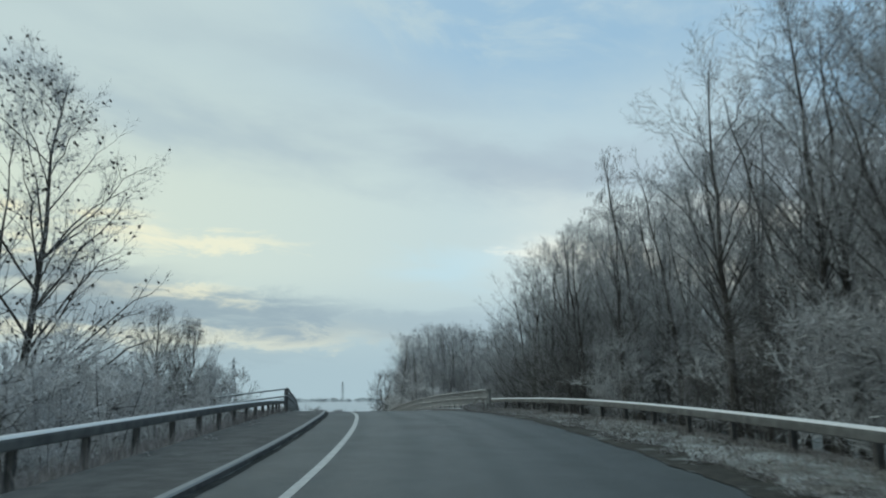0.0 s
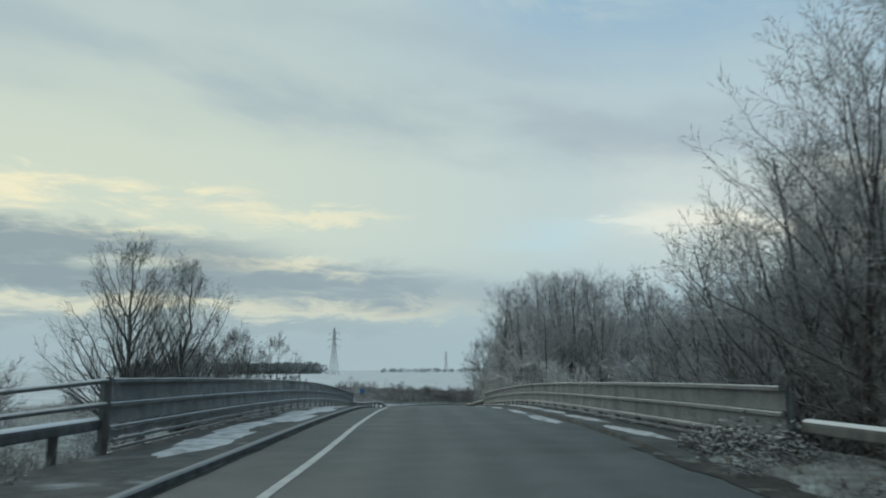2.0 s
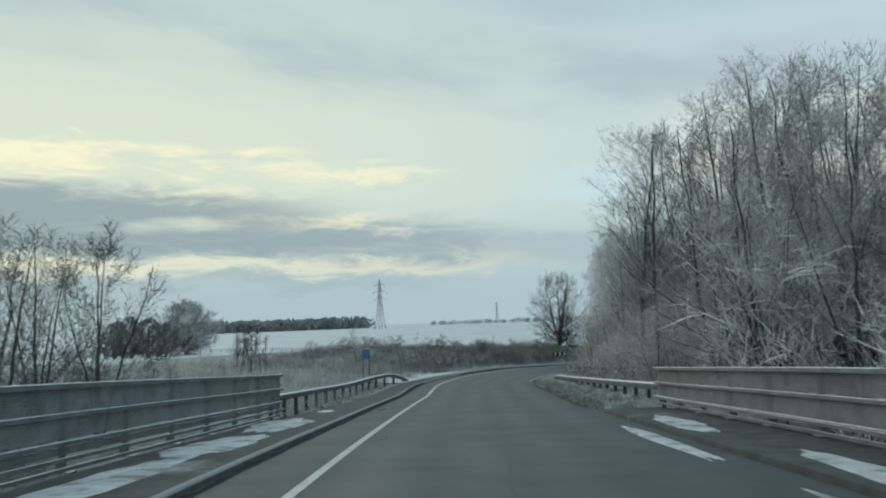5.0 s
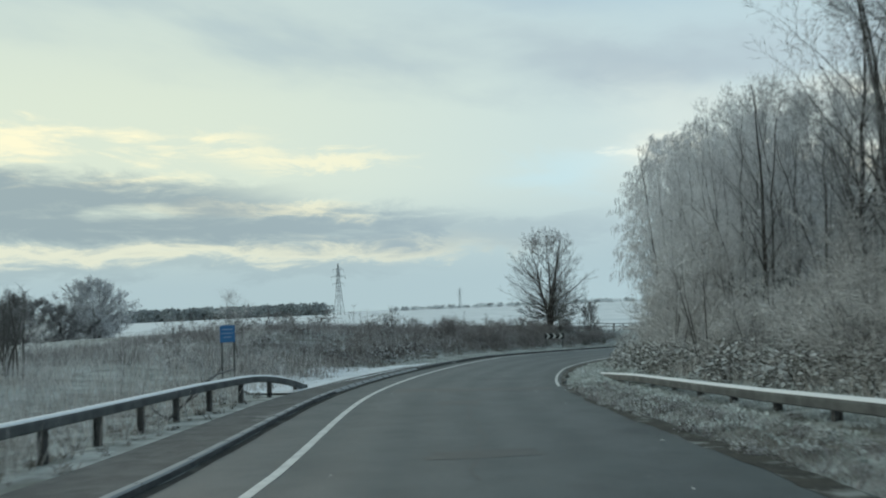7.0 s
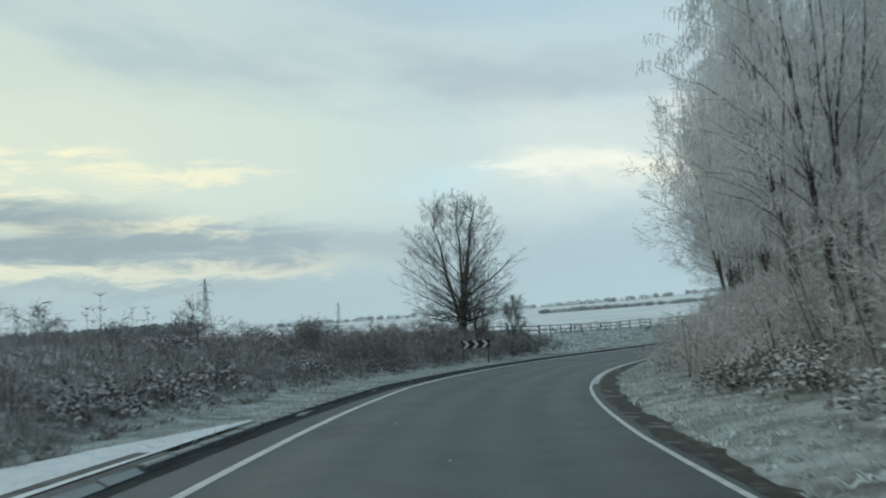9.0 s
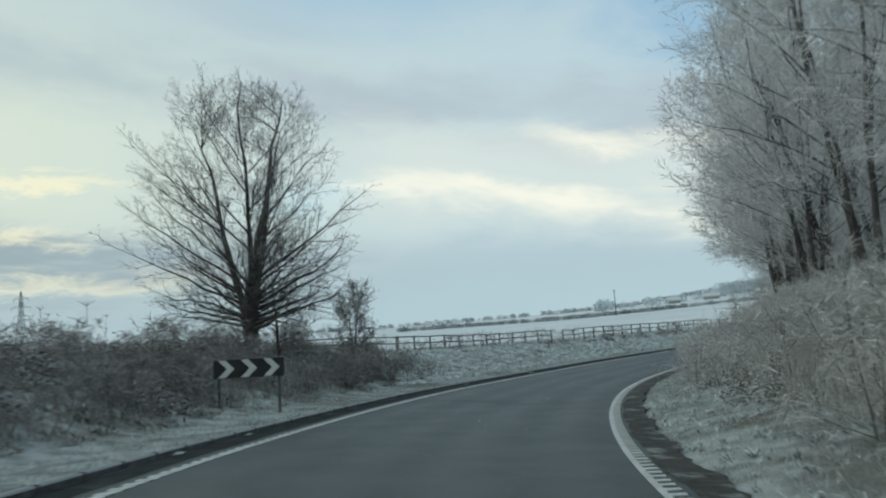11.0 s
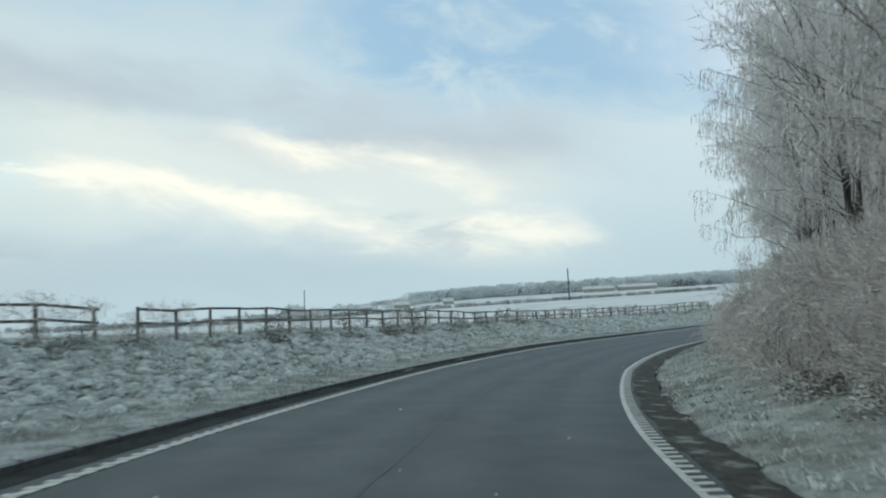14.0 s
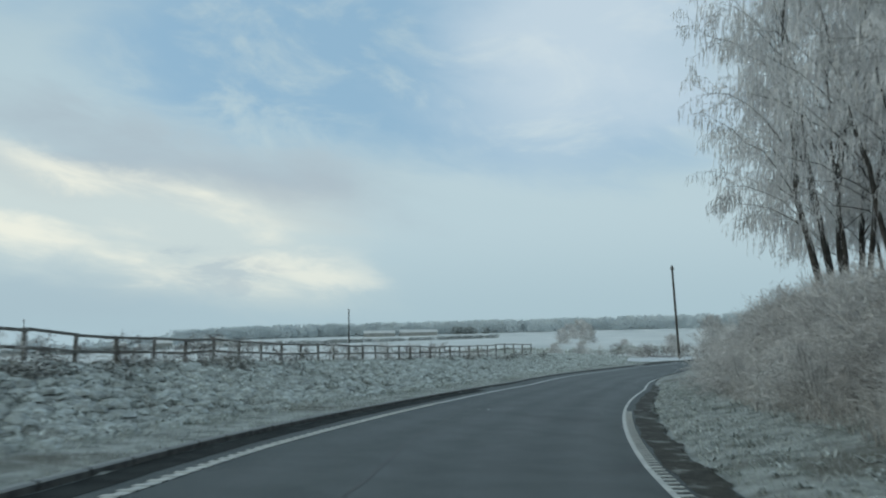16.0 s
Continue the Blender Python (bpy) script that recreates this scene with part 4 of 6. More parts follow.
def grown_tree(seed, height, width, env, radius, limbs, branches, twigs, fine, twig_len=0.6, twig_r=0.007, first=0.15, steep=1.2, bow=0.2, stems=1, splay=0.15, lean=(0.0, 0.0), hang=0.0, wood=None, frost=None, fork=0.0, low=0.62, stout=0.34):
    """A leafless tree. Limbs leave the stems and end on the outline env (heights, widths); each limb is a spray of branches,
    each branch a spray of twigs. fork: height at which one stem parts into several. bow > 0: limbs sweep out, then up; bow < 0: up, then out. hang: length of weeping strands."""
    r = random.Random(seed)
    wv, wf, cv, cf = [], [], [], []
    tilt = Vector((lean[0], lean[1], 0)) * height

    def rv():
        return Vector((r.gauss(0, 1), r.gauss(0, 1), r.gauss(0, 1)))

    def off(d, phi, ang):
        """The way d turned aside by ang, towards the bearing phi round d."""
        a = d.orthogonal().normalized()
        return d * math.cos(ang) + (a * math.cos(phi) + d.cross(a) * math.sin(phi)) * math.sin(ang)

    def blade(p, d, w):
        w = rv().cross(d).normalized() * w
        o = len(cv)
        cv.extend((p - w, p + w, p + d))
        cf.append([o, o + 1, o + 2])

    n, trunks = 11, []
    for k in range(stems):
        a = 2.4 * k + r.uniform(-0.5, 0.5)
        side = Vector((math.cos(a), math.sin(a), 0))
        part_way = side * splay * height * r.uniform(0.6, 1.1) if stems > 1 else Vector()
        tall = height * (0.95 if k == 0 else r.uniform(0.72, 0.93))
        sway = rv() * 0.012 * height
        pts = []
        for i in range(n + 1):
            g = i / n
            jog = Vector((r.gauss(0, 0.006), r.gauss(0, 0.006), 0)) * height * g
            bend = Vector((sway.x, sway.y, 0)) * math.sin(g * 5.0)
            pts.append(side * radius * (1.2 if stems > 1 and not fork else 0) + tilt * g ** 1.2 + part_way * max(0.0, (g - fork) / (1 - fork)) ** 1.1 + jog + bend + Vector((0, 0, -0.4 + (tall + 0.4) * g)))
        rr = radius * (1 if k == 0 else r.uniform(0.6, 0.8))
        tube(wv, wf, pts, [rr * (1.4 if i == 0 else 1) * (1 - 0.95 * (i / n) ** 0.85) + 0.008 for i in range(n + 1)], 7)
        trunks.append((pts, rr, tall))
    turn, phi = r.uniform(0, 6.28), 0.0
    for k in range(limbs):
        f = first + (1.0 - first) * ((k + r.random()) / limbs) ** 0.92
        turn += 2.4 + r.gauss(0, 0.3)
        side = Vector((math.cos(turn), math.sin(turn), 0))
        out = width * 0.5 * float(np.interp(f, env[0], env[1])) * (r.uniform(0.8, 1.06) if r.random() < 0.75 else r.uniform(0.35, 0.8))
        tip = tilt * f ** 1.2 + side * out + Vector((0, 0, height * f * r.uniform(0.97, 1.02)))
        pts, rr, tall = min(trunks, key=lambda q: (q[0][min(n, int(f * n * height / q[2]))] - tip).length)
        rise = min(max(out * steep * r.uniform(0.7, 1.15), 0.1 * height), max(low * tip.z - 0.3 * first * height, 0.05 * height))
        z0 = min(max(tip.z - rise, 0.7 * first * height), 0.93 * tall)
        q = (z0 + 0.4) / (tall + 0.4) * n
        i = min(int(q), n - 1)
        a = pts[i].lerp(pts[i + 1], q - i)
        d = tip - a
        c = a + Vector((d.x, d.y, 0)) * (0.5 + bow) + Vector((0, 0, d.z * (0.5 - bow)))
        m = 6
        way = [a * (1 - u) ** 2 + c * 2 * u * (1 - u) + tip * u * u + rv() * (0.008 * height * u) for u in [j / m for j in range(m + 1)]]
        lr = max(0.012, rr * stout * (1 - 0.74 * q / n) * min(1.0, 0.3 + d.length / (0.45 * height)))
        tube(wv, wf, way, [lr * (1 - 0.86 * j / m) for j in range(m + 1)], 5)
        span = d.length
        for j in range(branches):
            u = 0.16 + 0.84 * (j + r.random()) / branches
            i = min(int(u * m), m - 1)
            p = way[i].lerp(way[i + 1], min(u * m - i, 1))
            phi += 2.4 + r.gauss(0, 0.4)
            last = j == branches - 1
            bd = off((way[i + 1] - way[i]).normalized(), phi, r.uniform(0.1, 0.3) if last else r.uniform(0.5, 0.95))
            bd = (bd + Vector((0, 0, 0.12 if not hang else -0.05))).normalized()
            bl = (0.35 + span * (0.12 + 0.30 * (1 - u))) * r.uniform(0.7, 1.2)
            mid = p + bd * bl * 0.5
            end = p + bd * bl + Vector((0, 0, (0.10 if not hang else -0.22) * bl)) + rv() * bl * 0.06
            br = max(0.0055, lr * 0.32 * (1 - 0.4 * u))
            tube(wv if br > 0.010 else cv, wf if br > 0.010 else cf, [p, mid, end], [br, br * 0.65, br * 0.25], 3)
            for t in range(twigs):
                g = 0.12 + 0.88 * (t + r.random()) / twigs
                tp = p.lerp(mid, g * 2) if g < 0.5 else mid.lerp(end, g * 2 - 1)
                phi += 2.4 + r.gauss(0, 0.5)
                td = off((mid - p).normalized() if g < 0.5 else (end - mid).normalized(), phi, r.uniform(0.35, 0.95))
                tl = twig_len * (1.15 - 0.5 * g) * r.uniform(0.6, 1.25)
                if hang:
                    knee = tp + td * tl * 0.35 - Vector((0, 0, 0.04))
                    blade(tp, knee - tp, twig_r)
                    drop = Vector((td.x * 0.16, td.y * 0.16, -1)) * hang * r.uniform(0.35, 1.15)
                    blade(knee, drop, twig_r * 1.1)
                    for u2 in range(fine):
                        e = Vector((r.gauss(0, 0.45), r.gauss(0, 0.45), -1)).normalized() * hang * r.uniform(0.15, 0.45)
                        blade(knee + drop * r.uniform(0.0, 0.75), e, twig_r)
                else:
                    dd = (td + Vector((0, 0, 0.08))).normalized() * tl
                    blade(tp, dd, twig_r)
                    for u2 in range(fine):
                        blade(tp + dd * r.uniform(0.1, 0.9), off(dd.normalized(), r.uniform(0, 6.28), r.uniform(0.3, 0.9)) * tl * r.uniform(0.3, 0.65), twig_r * 0.85)
    return mesh_from("trunk", wv, wf, wood or BARK, True), mesh_from("crown", cv, cf, frost or TWIG)


EGG = ((0.0, 0.10, 0.20, 0.36, 0.55, 0.72, 0.86, 0.95, 1.0), (0.4, 0.66, 0.92, 1.0, 1.0, 0.88, 0.64, 0.40, 0.1))
DOME = ((0.0, 0.15, 0.35, 0.55, 0.75, 0.90, 1.0), (0.5, 0.80, 0.97, 1.0, 0.86, 0.56, 0.12))
VASE = ((0.0, 0.20, 0.40, 0.62, 0.80, 0.92, 1.0), (0.2, 0.45, 0.80, 1.0, 0.90, 0.60, 0.15))


def stand(x, y, sink=0.05):
    return float(terrain_height([x], [y])[0]) - sink


def place_tree(kind, meshes, x, y, label, scale=1.0, yaw=0.0, group="", z=None, cat="tree"):
    t = thing(kind, label, cat, Matrix.Translation((x, y, stand(x, y) if z is None else z)) @ pose(0, 0, 0, 0, 0, yaw) @ Matrix.Scale(scale, 4), group)
    stems = part("stem" if cat == "shrub" else "trunk", meshes[0], t)
    crown = part("crown", meshes[1], t)
    if cat == "shrub":
        tagged(stems, kind="stuff")
        tagged(crown, kind="stuff")
    return t


wood_trees = [grown_tree(11 + i, 15.5, 6.8, VASE, 0.17, 28, 9, 8, 4, 0.65, 0.0068, 0.28, 1.5, -0.06, stems=1 + i % 3, fork=0.35, splay=0.13, frost=TWIG_MID) for i in range(5)]
dome_trees = [grown_tree(16 + i, 12.0, 8.8, DOME, 0.17, 46, 10, 8, 4, 0.55, 0.0065, 0.2, 1.3, 0.0, stems=3, splay=0.14, fork=0.1, stout=0.4, frost=TWIG_MID) for i in range(3)]
# Paler twigs than the front rows: haze deep in the wood, put into colour.
back_trees = [tree_meshes(21 + i, 15.5, 0.18, 4.2, 13, 5, 8, 0.0, 1, 0.12, 0.020, 1.15, 1.2, frost=TWIG_SOFT, fine=3, limb_r=0.34, lift=0.12, wood=BARK_FROST) for i in range(3)]
frost_trees = [grown_tree(31 + i, 14.0, 8.4, ((0.0, 0.25, 0.38, 0.55, 0.75, 0.9, 1.0), (0.2, 0.55, 0.92, 1.0, 0.88, 0.58, 0.15)), 0.135, 48, 9, 8, 4, 0.7, 0.009, 0.28, 0.9, -0.1, stems=4 + i % 2, splay=0.14, stout=0.42, low=0.5, wood=BARK_FROST) for i in range(4)]
back_frost = [tree_meshes(41 + i, 14.5, 0.17, 3.6, 13, 5, 8, 0.1, 1, 0.1, 0.012, 0.95, 1.1, fine=6, wood=BARK_FROST) for i in range(3)]
birches = [grown_tree(51 + i, 14.5, 8.8, DOME, 0.14, 34, 9, 9, 4, 0.8, 0.0085, 0.2, 0.8, -0.2, hang=0.8, stems=2 + i % 2, splay=0.13, stout=0.42, lean=(0.05 * (i - 1), 0.03), wood=BARK_FROST) for i in range(3)]
edge_birches = [grown_tree(151 + i, 16.0, 8.8, ((0.0, 0.3, 0.42, 0.6, 0.8, 0.93, 1.0), (0.4, 0.7, 1.0, 1.0, 0.78, 0.46, 0.1)), 0.135, 74, 10, 10, 4, 0.8, 0.0105, 0.30, 0.8, -0.18, hang=0.6, stems=5, splay=0.13, stout=0.4, low=0.5) for i in range(2)]
bramble_banks = [grown_tree(161 + i, 2.3, 4.2, ((0.0, 0.2, 0.5, 0.8, 1.0), (0.9, 1.0, 0.9, 0.6, 0.2)), 0.02, 40, 6, 6, 3, 0.42, 0.0085, 0.04, 0.9, -0.25, stems=5, splay=0.3, wood=TWIG_GREY, frost=TWIG_PALE) for i in range(3)]
grey_shrubs = [tree_meshes(171 + i, 2.8, 0.022, 1.2, 7, 4, 6, 0.08, 3, 0.05, 0.012, 0.6, 1.1, wood=BARK_FROST, frost=TWIG_SOFT, fine=4) for i in range(3)]
copse_trees = [grown_tree(61 + i, 11.6, 8.4, DOME, 0.12, 34, 8, 7, 4, 0.7, 0.010, 0.10, 1.2, 0.0, stems=3, splay=0.16, frost=TWIG_MID) for i in range(3)]
shrubs = [tree_meshes(71 + i, 2.8, 0.022, 1.1, 6, 3, 6, 0.08, 3, 0.06, 0.0075, 0.58, 1.2, wood=BARK_FROST, frost=TWIG_PALE, fine=4) for i in range(4)]
dark_shrubs = [tree_meshes(76 + i, 2.8, 0.022, 1.1, 6, 3, 4, 0.08, 3, 0.06, 0.013, 0.62, 1.2, frost=TWIG_DARK, fine=3) for i in range(3)]
thickets = [tree_meshes(81 + i, 1.3, 0.014, 0.9, 5, 3, 5, 0.35, 3, 0.05, 0.0065, 0.44, 0.7, wood=BARK_FROST, frost=TWIG_PALE, fine=4) for i in range(3)]
dark_thickets = [tree_meshes(86 + i, 1.2, 0.014, 0.9, 5, 3, 4, 0.35, 3, 0.05, 0.011, 0.46, 0.7, frost=BROWN_DARK, fine=3) for i in range(3)]


def leafy_bramble(seed, mat, count=350):
    """A mound of small folded leaves on arching stems."""
    r = random.Random(seed)
    sv, sf, lv, lf = [], [], [], []
    for k in range(12):
        a, e = r.uniform(0, 6.28), r.uniform(0.5, 1.1)
        out = Vector((math.cos(a), math.sin(a), 0))
        tube(sv, sf, [out * 0.05 - Vector((0, 0, 0.1)), out * e * 0.45 + Vector((0, 0, r.uniform(0.5, 0.8))), out * e + Vector((0, 0, r.uniform(0.2, 0.5)))], [0.008, 0.006, 0.003], 3)
    for k in range(count):
        a, q = r.uniform(0, 6.28), math.sqrt(r.random())
        h = 0.80 * (1 - q ** 2.2) * (1 + 0.25 * math.sin(3 * a + seed)) + 0.05
        p = Vector((q * 1.05 * math.cos(a), q * 1.05 * math.sin(a), h * r.uniform(0.45, 1.05)))
        t = Vector((r.gauss(0, 1) + math.cos(a), r.gauss(0, 1) + math.sin(a), r.gauss(0, 0.5))).normalized() * r.uniform(0.05, 0.10)
        w = t.cross(Vector((r.gauss(0, 0.5), r.gauss(0, 0.5), 1))).normalized() * r.uniform(0.03, 0.06)
        o = len(lv)
        lv += [p - t, p + w + Vector((0, 0, 0.015)), p + t, p - w + Vector((0, 0, 0.015))]
        lf += [[o, o + 1, o + 2], [o, o + 2, o + 3]]
    return mesh_from("stem", sv, sf, BARK), mesh_from("crown", lv, lf, mat)


leafy = [leafy_bramble(3 + i, LEAF) for i in range(3)]
leafy_dark = [leafy_bramble(6 + i, LEAF_BROWN, 320) for i in range(3)]


def right_wood():
    r = random.Random(8)
    def put(meshes, s, l, label, sc, name="woodland_tree", grp="roadside wood"):
        p = road_point(s, l)
        place_tree(name, meshes, p.x, p.y, label, sc, r.uniform(0, 360), grp)
    # wood before the bridge: tall at first, lower towards the deck
    for row, l0 in enumerate((9.8, 12.4, 15.6, 19.5, 25.0, 33.0)):
        s = 4.0 + row * 1.3
        while s < 52 + row * 2.4:
            pool = wood_trees if row < 2 else back_trees
            tall = at_s(s, [5, 14, 24, 32, 42, 50, 62], [1.0, 0.90, 0.75, 0.69, 0.70, 0.73, 0.66]) + (0.07 if 0 < row and 26 < s < 50 else 0.0)
            put(r.choice(pool), s + r.uniform(-0.9, 0.9), l0 + r.uniform(-1.0, 1.0), "tall bare woodland tree, twigs dusted with frost", r.uniform(0.90, 1.04) * tall)
            s += r.uniform(2.6, 3.8) + row * 0.25
    for k in range(13):
        put(r.choice(dome_trees), r.uniform(42, 56), r.uniform(10.5, 18), "round-crowned woodland tree, twigs rimed with frost", r.uniform(0.84, 0.98), "round_tree")
    for s, l, q in ((55, 11.5, 0.60), (57.5, 13.0, 0.62), (59.5, 12.2, 0.56), (61, 14.5, 0.60), (58, 16, 0.66), (63, 17, 0.62)):
        put(r.choice(dome_trees), s, l, "round-crowned woodland tree with frosted twigs beside the bridge", q * 1.28, "round_tree")
    for s, l, q in ((60, 9.8, 0.64), (57, 9.6, 0.76), (53.5, 10.0, 0.92), (50, 10.4, 1.05), (46.5, 10.2, 1.05), (52, 13.0, 1.0), (64, 11.0, 0.6)):
        put(r.choice(dome_trees), s, l, "round-crowned woodland tree leaning over the parapet", q, "round_tree")
    larch = grown_tree(141, 14.2, 5.0, ((0.0, 0.25, 0.5, 0.8, 1.0), (0.7, 1.0, 0.85, 0.5, 0.06)), 0.17, 40, 6, 6, 3, 0.55, 0.009, 0.22, 0.12, -0.1, hang=0.35, lean=(0.03, 0.34), frost=TWIG_MID)
    place_tree("larch", larch, 8.3, 33.2, "leaning bare larch with short drooping twigs", 1.0, 0)
    for k in range(26):
        s = r.uniform(7, 40)
        put(r.choice(wood_trees), s, r.uniform(10.5, 22), "tall bare woodland tree, twigs dusted with frost", r.uniform(0.9, 1.04) * at_s(s, [5, 14, 24, 40], [1.02, 0.92, 0.78, 0.70]))
    for k in range(8):
        s = r.uniform(5, 60)
        p = road_point(s, 9.0 + 16 * r.random() ** 1.5)
        place_tree("frosted_shrub", r.choice(dark_shrubs), p.x, p.y, "tall dark leafless shrub inside the wood", r.uniform(1.5, 2.5), r.uniform(0, 360), "undergrowth in the wood", cat="shrub")
    # copse by the far end of the bridge
    for k in range(40):
        s, l = r.uniform(93, 113), 9.5 + 30 * (k / 40) + r.uniform(-1, 1)
        put(r.choice(copse_trees if k < 16 else back_trees), s, l, "bare bushy tree thick with frost beside the bridge", r.uniform(0.90, 1.06) * (at_s(l, [9, 12, 15, 24], [0.82, 0.98, 1.02, 0.86]) if k < 16 else 0.64))
    for k in range(44):
        p = road_point(r.uniform(88, 104), 8.4 + 24 * k / 44 + r.uniform(-0.6, 0.6))
        place_tree("frosted_shrub", r.choice(shrubs if k < 16 else grey_shrubs), p.x, p.y, "tall leafless shrub filling the copse", r.uniform(1.6, 2.7), r.uniform(0, 360), "undergrowth by the bridge", cat="shrub")
    # wood after the bridge, then round the inside of the bend
    for row, l0 in enumerate((0.0, 3.2, 7.2, 12.5)):
        s = 113.0 + row
        while s < 250:
            lat = float(right_edge(s)) + at_s(s, [113, 130, 138, 150, 165, 195, 210, 250], [5.8, 6.0, 5.4, 5.6, 5.8, 6.0, 6.6, 6.6]) + l0
            if row == 0 or (row == 1 and r.random() < 0.4):
                pool = wood_trees if s < 125 else edge_birches if 130 < s < 158 and r.random() < 0.5 else birches if (132 < s < 160 or s > 200) and r.random() < 0.65 else frost_trees
            else:
                pool = back_frost
            if row < 2 and 228 < s:
                s += 4.0
                continue
            nm = "birch_tree" if pool is not frost_trees and pool is not back_frost and pool is not wood_trees else "woodland_tree"
            lb = "birch with hanging frosted twigs at the wood's edge" if nm == "birch_tree" else "bare woodland tree white with hoar frost"
            put(r.choice(pool), s + r.uniform(-1, 1), lat + r.uniform(-0.9, 0.9), lb, r.uniform(0.88, 1.1) * at_s(s, [113, 120, 128, 140, 152, 166, 182], [0.63, 0.57, 0.57, 0.70, 0.78, 0.86, 1.0]), nm, "wood inside the bend")
            s += r.uniform(3.3, 4.6) + row * 0.8
    for s, l in ((101.5, 11.0), (105.0, 10.5), (108.3, 8.4), (110.3, 8.1), (112.6, 10.2), (107.5, 13.0), (110.5, 12.0), (104, 13.5)):
        put(r.choice(wood_trees), s, l, "tall bare woodland tree, twigs dusted with frost", r.uniform(0.76, 0.82), "woodland_tree", "wood inside the bend")
    for k in range(16):
        s = 112 + 3.2 * k
        put(r.choice(frost_trees if s > 124 else copse_trees), s, float(right_edge(s)) + 8.2 + r.uniform(-1, 1), "bare bushy tree white with hoar frost", r.uniform(0.50, 0.62), "woodland_tree", "wood inside the bend")
    for s, l, q in ((238.5, 10.2, 0.95), (243.5, 10.0, 1.0), (247.0, 10.8, 0.92), (231, 9.4, 0.95), (251, 13.5, 0.9)):
        put(r.choice(edge_birches), s, l, "birch with hanging frosted twigs at the wood's edge", q, "birch_tree", "wood inside the bend")
    leaning = grown_tree(142, 10.5, 8.5, VASE, 0.13, 48, 10, 7, 4, 0.65, 0.0075, 0.20, 0.8, -0.1, stems=5, splay=0.14, lean=(-0.16, 0.0), frost=TWIG)
    for s, l, q in ((189, 8.6, 0.95), (192.5, 8.0, 1.0), (195.5, 9.2, 0.95), (198.5, 8.3, 0.9), (201, 9.8, 1.0), (209, 9.6, 0.95)):
        put(r.choice(frost_trees), s, l, "many-stemmed woodland tree white with hoar frost", q, "woodland_tree", "wood inside the bend")
    for s, l, q in ((204.5, 8.2, 0.95), (177, 9.4, 1.0)):
        p = road_point(s, l)
        place_tree("leaning_tree", leaning, p.x, p.y, "many-stemmed frosted tree leaning out over the verge", q, road_yaw(s) - 60, "wood inside the bend")
    # undergrowth at the wood's edge
    for s in np.arange(143, 260, 1.15):
        for d, q in ((3.0, 0.55), (4.9, 0.95)):
            if s > 192 or d > 4:
                p = road_point(s + r.uniform(-0.6, 0.6), float(right_edge(s)) + d + r.uniform(-0.4, 0.5))
                place_tree("bramble_bank", r.choice(bramble_banks), p.x, p.y, "arching frosted brambles banked against the wood", q * r.uniform(0.85, 1.15) * (1.0 if s > 192 else 0.8), r.uniform(0, 360), "brambles at the wood's edge", cat="shrub")
    for s in np.arange(103, 256, 0.9):
        near = r.random() < 0.5 and s > 140
        lat = float(right_edge(s)) + (r.uniform(2.0, 3.6) if near else r.uniform(3.4, 5.8)) + at_s(s, [113, 130, 155, 170, 205, 225], [0.6, 0.0, 0.0, -0.5, -0.5, 0.0])
        big = not near and r.random() < 0.75
        p = road_point(s, lat)
        place_tree("frosted_shrub" if big else "bramble", r.choice(shrubs if big else thickets), p.x, p.y, "leafless frosted shrub on the bank" if big else "low tangle of frosted brambles on the bank", r.uniform(0.8, 1.35) * (0.68 if big and s > 143 else 1.0), r.uniform(0, 360), "undergrowth by the wood", cat="shrub")
    for s in np.arange(106, 143, 1.3):
        p = road_point(s, float(right_edge(s)) + 5.0 + r.uniform(-0.5, 0.8))
        place_tree("bramble_bank", r.choice(bramble_banks), p.x, p.y, "arching frosted brambles banked behind the barrier", r.uniform(0.6, 0.85), r.uniform(0, 360), "brambles at the wood's edge", cat="shrub")
    for k in range(86):
        s = r.uniform(106, 142)
        p = road_point(s, float(right_edge(s)) + at_s(s, [106, 122, 130, 142], [3.1, 2.9, 2.4, 1.9]) + 2.6 * r.random() ** 1.4)
        place_tree("leafy_bramble", r.choice(leafy), p.x, p.y, "leafy bramble mound rimmed with white frost", r.uniform(0.55, 1.0), r.uniform(0, 360), "brambles behind the barrier", cat="shrub")
    for k in range(56):
        s = r.uniform(142, 225)
        p = road_point(s, float(right_edge(s)) + 1.7 + 2.0 * r.random())
        place_tree("leafy_bramble", r.choice(leafy), p.x, p.y, "leafy bramble mound rimmed with white frost", r.uniform(0.4, 0.7), r.uniform(0, 360), "brambles behind the verge", cat="shrub")
    for s, l, q in ((42.2, 4.6, 0.6), (43.0, 5.0, 0.7), (44.0, 4.75, 0.55), (43.4, 4.5, 0.45), (41.2, 4.9, 0.5), (41.8, 5.1, 0.6)):
        p = road_point(s, l)
        place_tree("leafy_bramble", r.choice(leafy_dark), p.x, p.y, "rough clump of weeds at the end of the parapet", q, r.uniform(0, 360), "weeds by the parapet", cat="shrub")
    for k in range(46):
        s = r.uniform(6, 43)
        p = road_point(s, float(right_edge(s)) + 0.15 + 0.8 * r.random() ** 1.5)
        place_tree("leaf_mound", r.choice(leafy_dark), p.x, p.y, "low mound of dead leaves and weeds at the road's edge", r.uniform(0.14, 0.3), r.uniform(0, 360), "leaf mounds beside the road", cat="shrub")
